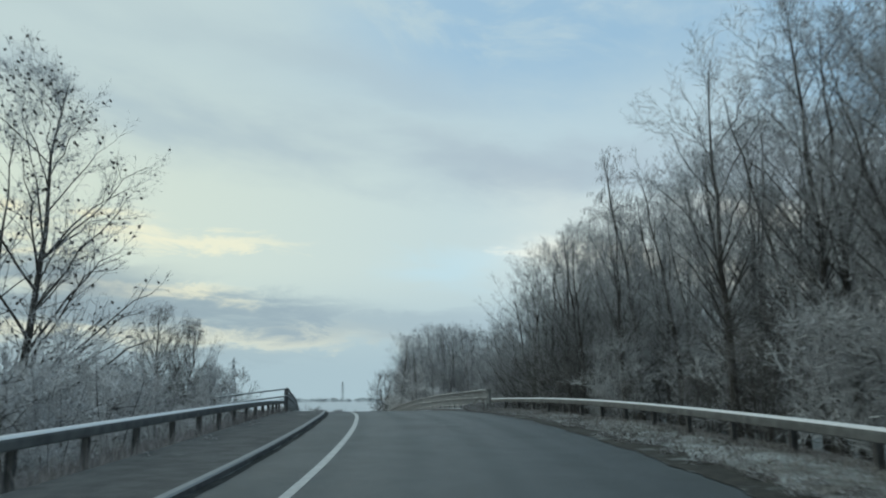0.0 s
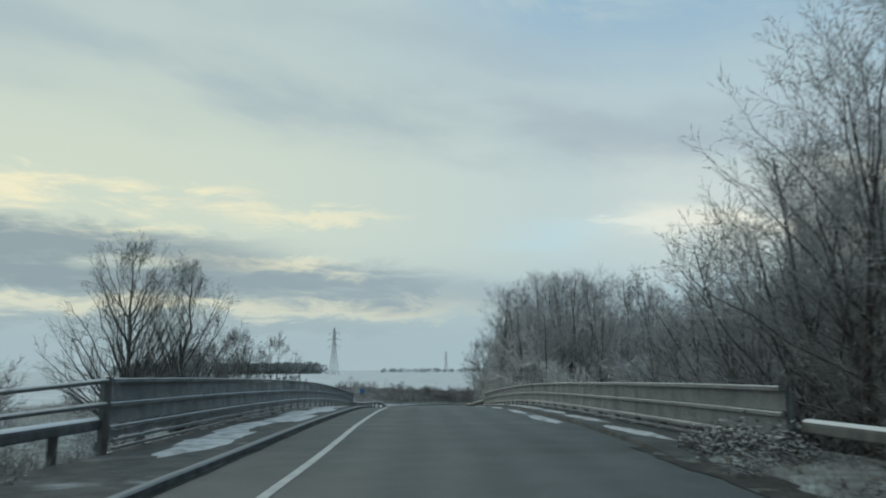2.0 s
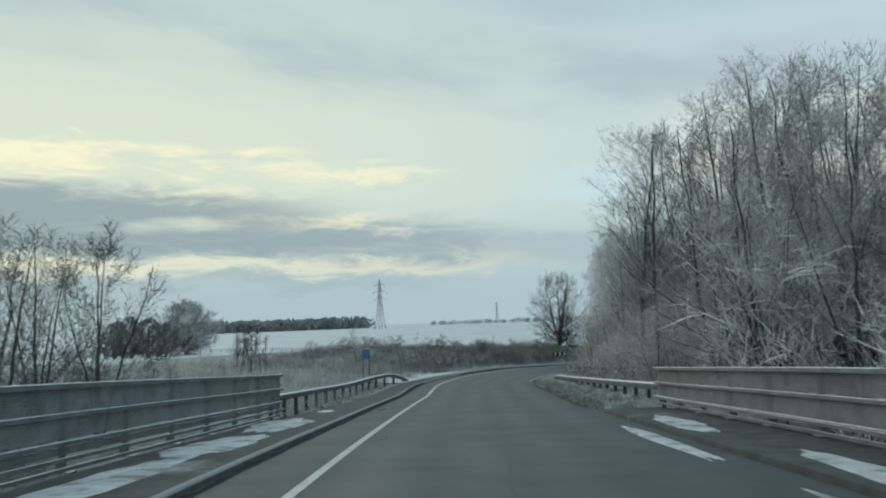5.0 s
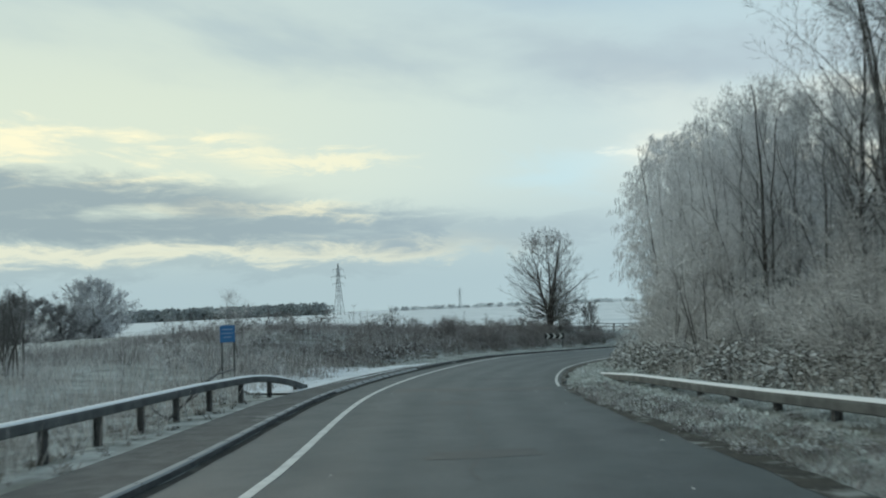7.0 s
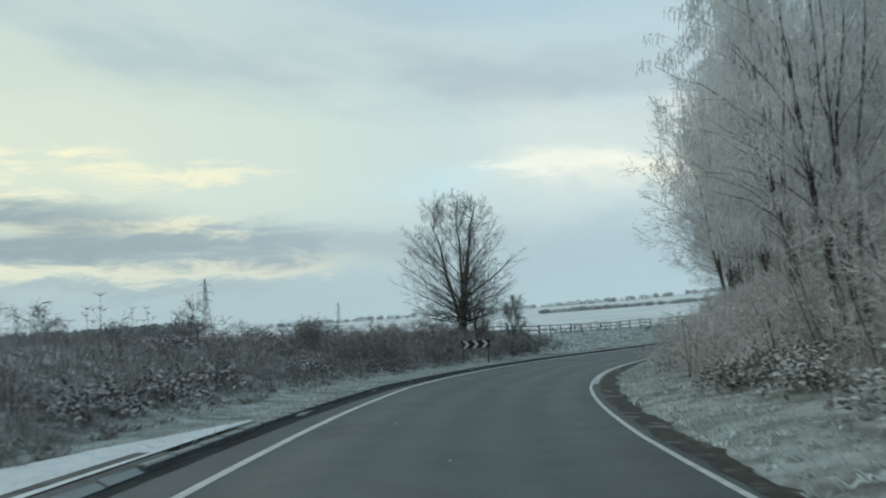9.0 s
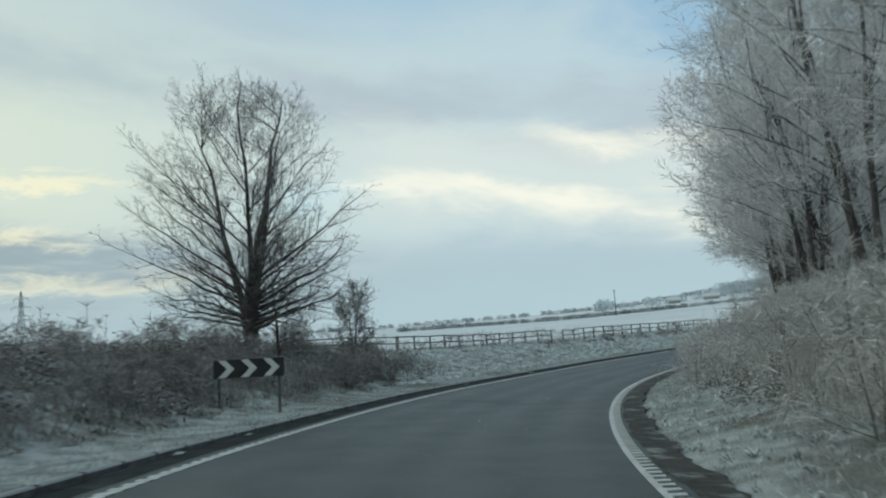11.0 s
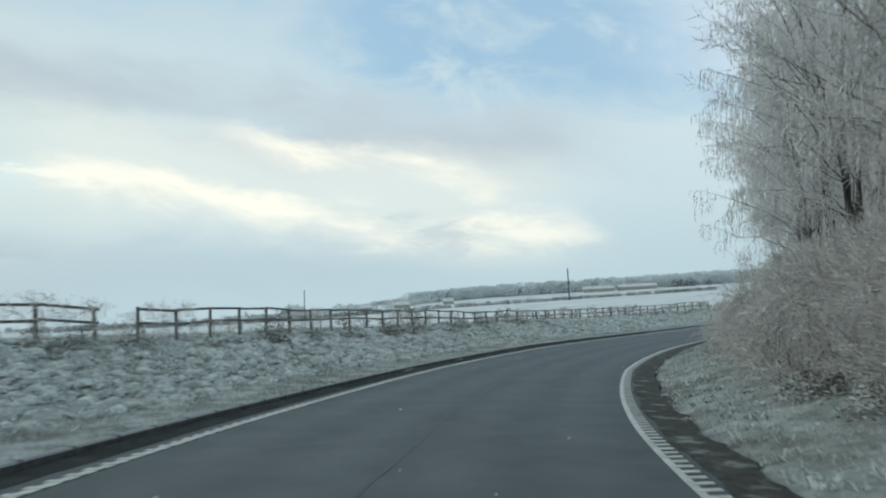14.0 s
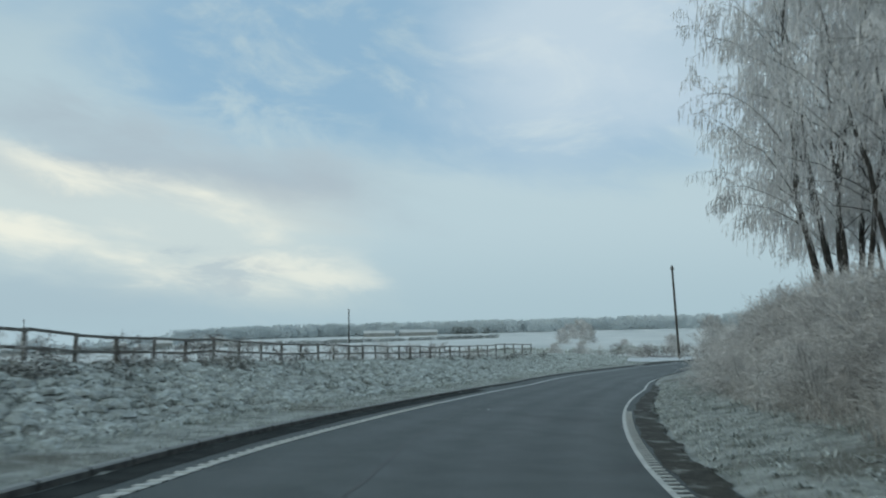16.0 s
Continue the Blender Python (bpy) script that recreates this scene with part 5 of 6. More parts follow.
    for k in range(90):
        s = r.uniform(92.5, 122)
        p = road_point(s, float(right_edge(s)) - 0.05 + 1.5 * r.random() ** 1.8)
        place_tree("leaf_mound", r.choice(leafy_dark + leafy), p.x, p.y, "low mound of dead leaves and frosted weeds at the road's edge", r.uniform(0.12, 0.26), r.uniform(0, 360), "leaf mounds beside the road", cat="shrub")
    for k in range(30):
        s = r.uniform(4, 44)
        p = road_point(s, float(kerb_line(s)) - r.uniform(1.5, 2.3))
        place_tree("leaf_mound", r.choice(leafy_dark), p.x, p.y, "low mound of dead leaves at the back of the footway", r.uniform(0.14, 0.3), r.uniform(0, 360), "leaf mounds beside the footway", cat="shrub")
    for k in range(54):
        p = road_point(r.uniform(10, 66), 23 + 12 * r.random())
        place_tree("frosted_shrub", r.choice(dark_shrubs + grey_shrubs), p.x, p.y, "tall leafless shrub deep inside the wood", r.uniform(1.6, 2.4), r.uniform(0, 360), "undergrowth in the wood", cat="shrub")
    for s in np.arange(3, 62, 0.9):
        p = road_point(s, r.uniform(8.0, 12.5))
        place_tree("frosted_shrub", r.choice(dark_shrubs * 2 + grey_shrubs), p.x, p.y, "leafless frosted shrub below the woodland trees", r.uniform(0.7, 1.25), r.uniform(0, 360), "undergrowth by the wood", cat="shrub")


def left_side():
    r = random.Random(21)
    big = grown_tree(120, 10.5, 8.4, EGG, 0.25, 92, 11, 8, 5, 0.5, 0.0055, 0.13, 0.75, 0.02, stems=4, fork=0.24, splay=0.26, low=0.6, stout=0.4, frost=TWIG_GREY)
    place_tree("field_maple", big, -13.2, 178.7, "lone bare round-crowned tree on the bank", 1.0, 20)
    small = tree_meshes(102, 3.3, 0.05, 1.3, 16, 6, 8, 0.05, 2, 0.12, 0.007, 0.4, 1.0, frost=TWIG_DARK)
    place_tree("sapling", small, -9.2, 183.2, "small bare sapling beside the lone tree", 1.0, 0, cat="shrub")
    place_tree("sapling", tree_meshes(103, 4.6, 0.07, 2.2, 24, 7, 8, 0.05, 1, 0.08, 0.006, 0.4, 0.8, frost=TWIG_DARK, solid=True), -12.2, 179.6, "small bare sapling against the lone tree", 1.0, 0, cat="shrub")
    oval = ((0.0, 0.2, 0.35, 0.55, 0.72, 0.88, 1.0), (0.3, 0.62, 0.92, 1.0, 0.86, 0.56, 0.1))
    twin = grown_tree(104, 15.4, 10.8, oval, 0.25, 70, 10, 7, 4, 0.75, 0.008, 0.24, 1.9, 0.03, low=0.8, stout=0.42, frost=TWIG_GREY)
    twin2 = grown_tree(105, 14.6, 9.2, oval, 0.22, 64, 10, 7, 4, 0.75, 0.008, 0.24, 1.9, 0.03, low=0.8, stout=0.42, frost=TWIG_GREY)
    place_tree("roadside_tree", twin, -28.9, 78.8, "bare upright tree below the bridge", 1.0, 0, "pair of trees below the bridge")
    place_tree("roadside_tree", twin2, -26.6, 82.2, "bare upright tree below the bridge", 1.0, 90, "pair of trees below the bridge")
    near = grown_tree(106, 16.0, 12.4, ((0.0, 0.15, 0.3, 0.5, 0.7, 0.88, 1.0), (0.7, 0.95, 1.0, 0.92, 0.75, 0.5, 0.15)), 0.21, 84, 10, 7, 4, 0.6, 0.0075, 0.12, 0.85, -0.05, stems=2, splay=0.08, stout=0.4, lean=(0.05, 0.0), frost=TWIG_SOFT)
    n = place_tree("roadside_tree", near, -15.9, 27.0, "frosted tree with a few withered leaves behind the barrier", 1.0, 0)
    lv, lf = [], []
    for v in list(near[1].vertices)[::53]:
        if r.random() < 0.6:
            a = Vector((r.gauss(0, 1), r.gauss(0, 1), r.gauss(0, 1))).normalized() * 0.085
            c = a.orthogonal().normalized() * 0.06
            o = len(lv)
            lv += [v.co - a, v.co + c, v.co + a, v.co - c]
            lf.append([o, o + 1, o + 2, o + 3])
    tagged(part("withered_leaves", mesh_from("withered_leaves", lv, lf, BARK), n, "few dark withered leaves"), kind="stuff")
    place_tree("roadside_tree", frost_trees[1], -20.5, 25.0, "frosted tree behind the barrier", 1.05, 200)
    place_tree("roadside_tree", frost_trees[2], -17.5, 19.0, "frosted tree behind the barrier", 1.0, 80)
    bushy = [grown_tree(107 + i, 8.6, 6.4, DOME, 0.10, 30, 8, 6, 4, 0.7, 0.011, 0.10, 1.3, 0.0, stems=4, splay=0.2, frost=TWIG_DARK) for i in range(2)]
    for k, (x, y, sc) in enumerate(((-26.6, 85.7, 1.0), (-25.5, 89.8, 0.95), (-27.5, 93.8, 0.98), (-25.1, 96.5, 0.85), (-30.4, 100, 0.9))):
        place_tree("bushy_tree", bushy[k % 2], x, y, "low many-stemmed bare tree beyond the bridge", sc, x * 37, "bushes beyond the bridge")
    for k, (s, l, q) in enumerate(((53, -15.5, 0.80), (57, -16.5, 0.86), (60, -18, 0.9), (63, -20, 0.92), (55, -20, 0.9))):
        p = road_point(s, l)
        place_tree("bushy_tree", bushy[k % 2], p.x, p.y, "low many-stemmed bare tree below the bridge", q, 71 * k, "bushes beyond the bridge")
    place_tree("field_tree", grown_tree(110, 11.4, 15.0, DOME, 0.27, 110, 9, 7, 4, 0.9, 0.05, 0.04, 1.0, 0.0, stems=2, frost=TWIG_SOFT), -97, 228, "round frosted tree standing in the field", 1.0, 0)
    dense = [grown_tree(111 + k, 8.0, 8.0, DOME, 0.16, 44, 8, 7, 4, 0.8, 0.045, 0.06, 1.0, 0.0, stems=3, frost=TWIG_GREY) for k in range(2)]
    for k, (x, y, q) in enumerate(((-103.5, 212, 0.88), (-100, 212.5, 1.0), (-96.5, 213, 0.95), (-93.2, 214, 0.82))):
        place_tree("field_bush", dense[k % 2], x, y, "low dark bushy tree standing in the field", q, 50 * k, "bushes in the field")
    for s in np.arange(4, 52, 1.2):
        p = road_point(s, r.uniform(-15, -8.2))
        place_tree("frosted_shrub", r.choice(shrubs + dark_shrubs + grey_shrubs), p.x, p.y, "thin leafless frosted scrub behind the barrier", r.uniform(0.7, 1.25), r.uniform(0, 360), "scrub behind the barrier", cat="shrub")
    for k in range(44):
        s = 20 + 44 * k / 44
        p = road_point(s, r.uniform(-22, -10.5))
        place_tree("frosted_shrub", r.choice(shrubs + dark_shrubs + grey_shrubs), p.x, p.y, "tall leafless shrub below the embankment", r.uniform(1.0, 1.7), r.uniform(0, 360), "scrub behind the barrier", cat="shrub")
    # scrub on the left bank: pale by the barrier, dark and brown further on
    for s in np.arange(100, 186, 1.0):
        early = s < 134
        p = road_point(s, float(kerb_line(s)) - (r.uniform(4.0, 20) if early else r.uniform(3.6, 14)))
        b = r.random() < (0.10 if early else 0.03)
        pool = (shrubs if b else thickets) if early else (dark_shrubs if b else dark_thickets)
        place_tree("frosted_shrub" if b else "bramble", r.choice(pool), p.x, p.y, ("pale leafless shrub in the rough grass" if early else "dark leafless shrub in the rough grass") if b else ("low tangle of pale frosted brambles" if early else "low tangle of dark brown brambles"), r.uniform(0.6, 1.0), r.uniform(0, 360), "scrub on the bank", cat="shrub")
    for k in range(10):
        s = r.uniform(100, 130)
        p = road_point(s, float(kerb_line(s)) - r.uniform(18, 46))
        place_tree("frosted_shrub", r.choice(shrubs), p.x, p.y, "pale leafless shrub out in the rough field", r.uniform(0.5, 0.8), r.uniform(0, 360), "scrub on the bank", cat="shrub")
    for k in range(124):
        s = r.uniform(130, 187) if k < 44 else r.uniform(153, 184)
        p = road_point(s, float(kerb_line(s)) - (2.9 if k < 44 else 2.5) - 6.5 * r.random() ** 1.3)
        if k < 44:
            place_tree("leafy_bramble", r.choice(leafy_dark), p.x, p.y, "low dark bramble mound edged with frost", r.uniform(0.5, 0.95), r.uniform(0, 360), "scrub on the bank", cat="shrub")
        else:
            place_tree("bramble", r.choice(dark_thickets), p.x, p.y, "low tangle of dark brown brambles", r.uniform(0.7, 1.0), r.uniform(0, 360), "scrub on the bank", cat="shrub")
    # weeds at the foot of the field fence
    for k in range(70):
        s = r.uniform(206, 284)
        p = road_point(s, at_s(s, [206, 228, 277, 290], [-11.4, -10.5, -9.3, -9.0]) + r.uniform(0.3, 1.6))
        place_tree("leafy_bramble", r.choice(leafy), p.x, p.y, "low frosted weeds below the fence", r.uniform(0.35, 0.6), r.uniform(0, 360), "weeds by the fence", cat="shrub")
    white_bush = grown_tree(143, 3.0, 3.8, ((0.0, 0.2, 0.5, 0.8, 1.0), (0.8, 1.0, 0.95, 0.65, 0.2)), 0.04, 44, 6, 6, 4, 0.4, 0.022, 0.03, 0.8, 0.0, stems=4, splay=0.25, wood=TWIG_PALE, frost=TWIG_PALE)
    for x, y, q in ((154, 280, 1.15), (150, 283, 0.9), (176, 297, 1.1), (186, 300, 1.4), (130, 260, 0.6), (126, 245, 1.5), (122, 249, 0.8), (133, 247, 1.2), (104, 256, 0.55), (107, 254, 0.6)):
        place_tree("field_bush", white_bush, x, y, "white frosted bush out in the field", q, x, "bushes in the far field")
    for k in range(22):
        x, y = r.uniform(97, 116), r.uniform(240, 249)
        place_tree("bramble", r.choice(thickets + dark_thickets), x, y, "brown weeds round the foot of the pole", r.uniform(0.6, 1.1), r.uniform(0, 360), "weeds by the pole", cat="shrub")
    for s in np.arange(188, 276, 1.3):
        p = road_point(s, at_s(s, [188, 210, 228, 277], [-13.3, -10.8, -10.5, -9.3]) + r.uniform(-0.5, 0.3))
        place_tree("bramble", r.choice(dark_thickets + thickets), p.x, p.y, "frosted weeds along the foot of the fence", r.uniform(0.45, 0.85), r.uniform(0, 360), "weeds by the fence", cat="shrub")


# ---- small things on and beside the road ----
def build_small_things():
    r = random.Random(41)
    # dead branch fallen across the barrier
    b = thing("fallen_branch", "dark dead branch lying across the crash barrier", "branch")
    way = [road_point(s, l, h) for s, l, h in ((114.9, -6.18, 0.06), (115.8, -6.18, 0.30), (116.7, -6.16, 0.62), (117.6, -6.10, 0.84), (118.7, -6.02, 0.92))]
    vs, fs = [], []
    tube(vs, fs, way, [0.03, 0.035, 0.04, 0.032, 0.018], 6)
    limb = part("limb", mesh_from("limb", vs, fs, TWIG_DARK, True), b)
    for i, d in ((1, (0.35, 0.2, 0.25)), (2, (-0.2, 0.5, 0.15)), (3, (0.3, -0.2, 0.3)), (0, (-0.3, -0.2, 0.25))):
        vs, fs = [], []
        tube(vs, fs, [way[i], way[i] + Vector(d) * 0.6, way[i] + Vector(d) + Vector((0, 0, 0.06))], [0.025, 0.016, 0.006], 4)
        part("side_branch", mesh_from("side_branch", vs, fs, TWIG_DARK, True), limb)
    # gully grate in the carriageway beside the kerb
    for s, l in ((98.8, -2.98),):
        g = thing("gully_grate", "iron gully grate with frosted rim set in the asphalt", "drain", Matrix.Translation(road_point(s, l, 0.002)) @ pose(0, 0, 0, 0, 0, road_yaw(s)))
        for sx, sy, cx, cy in ((0.46, 0.04, 0, 0.21), (0.46, 0.04, 0, -0.21), (0.04, 0.38, 0.21, 0), (0.04, 0.38, -0.21, 0)):
            part("rim", mesh_from("rim", *box(sx, sy, 0.012, (cx, cy, 0.004), 0.002), KERB), g, "frosted iron rim")
        bar = mesh_from("bar", *box(0.03, 0.38, 0.01, (0, 0, 0.002), 0.002), SEAM)
        for k in range(6):
            part("bar", bar, g, m=Matrix.Translation((-0.16 + 0.064 * k, 0, 0)))
    # road studs beside the edge line
    body = mesh_from("housing", *box(0.16, 0.11, 0.018, (0, 0, 0.007), 0.006), POST_STEEL)
    lens = mesh_from("lens", *box(0.012, 0.07, 0.010, (0, 0, 0.014), 0.002), SIGN_WHITE)
    for s in (79.0, 88.0, 97.05, 106.0):
        st = thing("road_stud", "small metal road stud with a pale reflector", "road stud", Matrix.Translation(road_point(s, float(left_line(s)) + 0.40, 0.002)) @ pose(0, 0, 0, 0, 0, road_yaw(s)), "studs along the edge line")
        housing = part("housing", body, st)
        part("lens", lens, housing, "pale reflector", Matrix.Translation((-0.085, 0, 0)))
    # bits of ice and twig litter scattered on the asphalt
    vs, fs = [], []
    for k in range(70):
        s = r.uniform(98, 245)
        l = r.uniform(float(left_line(s)), float(right_line(s)))
        p, q = road_point(s, l, 0.004), r.uniform(0.012, 0.035)
        o, a = len(vs), r.uniform(0, 6.28)
        vs += [p + Vector((math.cos(a + 2.09 * g) * q * r.uniform(0.6, 1.4), math.sin(a + 2.09 * g) * q * r.uniform(0.6, 1.4), 0)) for g in range(3)] + [p + Vector((0, 0, q * 0.6))]
        fs += [[o, o + 1, o + 3], [o + 1, o + 2, o + 3], [o + 2, o, o + 3]]
    tagged(new("ice_litter", mesh_from("ice_litter", vs, fs, SIGN_WHITE)), "small bits of fallen frost scattered on the asphalt", "frost", kind="stuff")


# ---- tall dead weeds ----
def build_weeds():
    r = random.Random(17)
    def stalk(seed):
        q = random.Random(seed)
        vs, fs, us, uf = [], [], [], []
        top = Vector((q.uniform(-0.12, 0.12), q.uniform(-0.12, 0.12), 1.6))
        tube(vs, fs, [Vector((0, 0, -0.1)), top * 0.5 + Vector((0.03, 0, 0)), top], [0.012, 0.010, 0.007], 4)
        heads = [(top, 0.30)]
        for k in range(3):
            a, p = q.uniform(0, 6.28), top * q.uniform(0.45, 0.75)
            e = p + Vector((math.cos(a) * 0.22, math.sin(a) * 0.22, 0.32))
            tube(vs, fs, [p, e], [0.007, 0.005], 3)
            heads.append((e, 0.2))
        for p, w in heads:
            for k in range(12):
                a = k * 0.52 + q.random()
                spike(us, uf, p, Vector((math.cos(a) * w * q.uniform(0.5, 1), math.sin(a) * w * q.uniform(0.5, 1), w * 0.55)), 0.006)
        return mesh_from("stem", vs, fs, BROWN_DARK), mesh_from("crown", us, uf, BROWN_DARK)
    kinds = [stalk(i) for i in range(4)]
    for k in range(34):
        s = r.uniform(158, 187) if k < 20 else r.uniform(106, 150)
        p = road_point(s, float(kerb_line(s)) - r.uniform(5, 11))
        place_tree("dead_umbel", r.choice(kinds), p.x, p.y, "tall dead weed with a spent flower head", r.uniform(0.7, 1.15), r.uniform(0, 360), "dead weeds on the bank", cat="shrub")
    young = [tree_meshes(131 + i, 3.0, 0.035, 0.5, 9, 3, 5, 0.0, 1, 0.35, 0.006, 0.3, 1.8, frost=TWIG_DARK, solid=True) for i in range(3)]
    for k in range(13):
        p = road_point(122.5 + 0.3 * k, -15.6 - 0.34 * k + r.uniform(-0.4, 0.4))
        place_tree("young_tree", young[k % 3], p.x, p.y, "thin dark bare sapling in the pale grass", r.uniform(0.75, 1.05), r.uniform(0, 360), "saplings in the grass")


# ---- grass ----
def grass(name, label, seed, count, area, height, mat, lean=0.35, width=0.012):
    r = np.random.RandomState(seed)
    x, y = area(r, count)
    z = terrain_height(x, y)
    n = len(x)
    a = r.uniform(0, 2 * math.pi, n)
    h = height * r.uniform(0.4, 1.2, n)
    w = width * r.uniform(0.6, 1.5, n)
    bx, by = np.cos(a) * w, np.sin(a) * w
    t = r.uniform(0, 2 * math.pi, n)
    k = h * r.uniform(0, lean, n) * 2
    v = np.empty((n, 3, 3))
    v[:, 0] = np.stack([x - bx, y - by, z - 0.02], 1)
    v[:, 1] = np.stack([x + bx, y + by, z - 0.02], 1)
    v[:, 2] = np.stack([x + np.cos(t) * k, y + np.sin(t) * k, z + h], 1)
    me = bpy.data.meshes.new(name)
    me.from_pydata(v.reshape(-1, 3).tolist(), [], np.arange(3 * n).reshape(-1, 3).tolist())
    me.materials.append(mat)
    return tagged(new(name, me), label, "grass", kind="stuff")


def tussocks(name, label, seed, count, area, size, mat):
    """Matted tufts: sheaves of bent blades lying outwards from a root, some combed one way."""
    r = np.random.RandomState(seed)
    x, y = area(r, count)
    n, k = count, 9
    q = size * r.uniform(0.6, 1.3, n)
    z = terrain_height(x, y)
    comb = 0.8 * wobble(x, y, 4, 6, 2.0) + 1.0
    v = np.empty((n, k, 5, 3))
    for j in range(k):
        a = comb * 2.0 + r.normal(0, 1.1, n)
        out, up = q * r.uniform(0.6, 1.5, n), q * r.uniform(0.18, 0.58, n)
        w = 0.05 * q * r.uniform(0.7, 1.5, n) + 0.004
        dx, dy = np.cos(a), np.sin(a)
        bx, by = x + r.normal(0, 0.3, n) * q, y + r.normal(0, 0.3, n) * q
        for i, (f, g, e) in enumerate(((0.0, -0.1, 1), (0.0, -0.1, -1), (0.55, 0.95, 0.9), (0.55, 0.95, -0.9), (1.1, 0.72, 0.0))):
            v[:, j, i] = np.stack([bx + dx * out * f - dy * w * e, by + dy * out * f + dx * w * e, z + up * g], 1)
    o = 5 * np.arange(n * k)[:, None]
    quads, tris = (o + np.array([[0, 1, 3, 2]])).tolist(), (o + np.array([[2, 3, 4]])).tolist()
    me = bpy.data.meshes.new(name)
    me.from_pydata(v.reshape(-1, 3).tolist(), [], quads + tris)
    me.materials.append(mat)
    return tagged(new(name, me), label, "grass", kind="stuff")


def hummocks(name, label, seed, count, area, size, mat):
    """Low uneven clumps of matted grass: squashed five-sided domes, each pulled over to one side."""
    r = np.random.RandomState(seed)
    x, y = area(r, count)
    z = terrain_height(x, y)
    q = size * r.uniform(0.5, 1.5, count)
    lie = 2.0 * wobble(x, y, 4, 6, 3.0) + r.normal(0, 0.5, count)
    v = np.empty((count, 13, 3))
    for ring, (wide, up) in enumerate(((1.0, -0.08), (0.72, 0.34))):
        for k in range(6):
            a = lie + k * math.pi / 3 + r.normal(0, 0.2, count)
            w = q * wide * r.uniform(0.7, 1.25, count)
            v[:, 6 * ring + k] = np.stack([x + np.cos(a) * w * 1.25, y + np.sin(a) * w, z + q * up * r.uniform(0.6, 1.4, count)], 1)
    v[:, 12] = np.stack([x + np.cos(lie) * q * 0.35, y + np.sin(lie) * q * 0.35, z + q * r.uniform(0.4, 0.7, count)], 1)
    one = [[k, (k + 1) % 6, 6 + (k + 1) % 6, 6 + k] for k in range(6)] + [[6 + k, 6 + (k + 1) % 6, 12] for k in range(6)]
    faces = [[i + 13 * n for i in f] for n in range(count) for f in one]
    me = bpy.data.meshes.new(name)
    me.from_pydata(v.reshape(-1, 3).tolist(), [], faces)
    me.materials.append(mat)
    me.shade_smooth()
    return tagged(new(name, me), label, "grass", kind="stuff")


def band(s0, s1, side, u0, u1, bias=1.0):
    """Random places along the road, u0 to u1 metres outside its edge."""
    def f(r, n):
        s = r.uniform(s0, s1, n)
        u = u0 + (u1 - u0) * r.uniform(0, 1, n) ** bias
        l = np.where(side < 0, kerb_line(s) - u, right_edge(s) + u)
        x = np.interp(s, FINE, FX) + np.interp(s, FINE, TY) * l
        y = np.interp(s, FINE, FY) - np.interp(s, FINE, TX) * l
        return x, y
    return f


# ---- fence, signs ----
def build_fence():
    r = random.Random(5)
    def run(line, group_label, step=1.45, tall=(0.9,) * 5):
        f = thing("timber_fence", group_label, "fence", group="field fences")
        line = [Vector((x, y, 0)) for x, y in line]
        cum = [0.0]
        for a, c in zip(line, line[1:]):
            cum.append(cum[-1] + (c - a).length)
        n = int(cum[-1] / step)
        feet, tops = [], []
        for k in range(n + 1):
            d = cum[-1] * k / n
            x, y = np.interp(d, cum, [v.x for v in line]), np.interp(d, cum, [v.y for v in line])
            g = stand(x, y, 0)
            hgt = float(np.interp(k / n, (0.0, 0.2, 0.36, 0.65, 1.0), tall)) + r.uniform(-0.02, 0.03)
            tops.append(hgt)
            feet.append(Vector((x, y, g)))
            me = mesh_from("post", *box(0.085, 0.085, hgt + 0.3, (0, 0, (hgt - 0.3) / 2), 0.008), TIMBER)
            part("post", me, f, m=Matrix.Translation((x, y, g)) @ pose(0, 0, 0, r.uniform(-2, 2), r.uniform(-2, 2), r.uniform(0, 90)))
        for a, c, t0, t1 in zip(feet, feet[1:], tops, tops[1:]):
            d = c - a + Vector((0, 0, t1 - t0))
            for h in (t0 - 0.06, t0 - 0.44):
                me = mesh_from("rail", *box(d.length + 0.05, 0.04, 0.075, (d.length / 2, -0.06, h + r.uniform(-0.02, 0.02)), 0.006), TIMBER)
                part("rail", me, f, m=Matrix.Translation(a) @ pose(0, 0, 0, 0, -math.degrees(math.atan2(d.z, math.hypot(d.x, d.y))), math.degrees(math.atan2(d.y, d.x))))
    fence_line = lambda s: at_s(s, [191, 207, 209.6, 228, 277, 287], [-13.0, -11.6, -10.9, -10.5, -9.3, -9.2])
    for s0, s1, lab, tall in ((191, 208.3, "weathered timber post-and-rail fence with frosted rails", (0.92,) * 5), (209.5, 283.6, "weathered timber post-and-rail fence above the verge", (1.0, 0.95, 0.82, 0.86, 1.0))):
        run([(v.x, v.y) for v in (road_point(s, float(fence_line(s))) for s in np.linspace(s0, s1, int((s1 - s0) / 2) + 1))], lab, 1.75, tall)
    corner = road_point(191.0, -13.0)
    run([(-202, 264), (-81, 230), (-27, 205), (corner.x - 0.1, corner.y)], "weathered timber fence running off across the fields", 3.0)


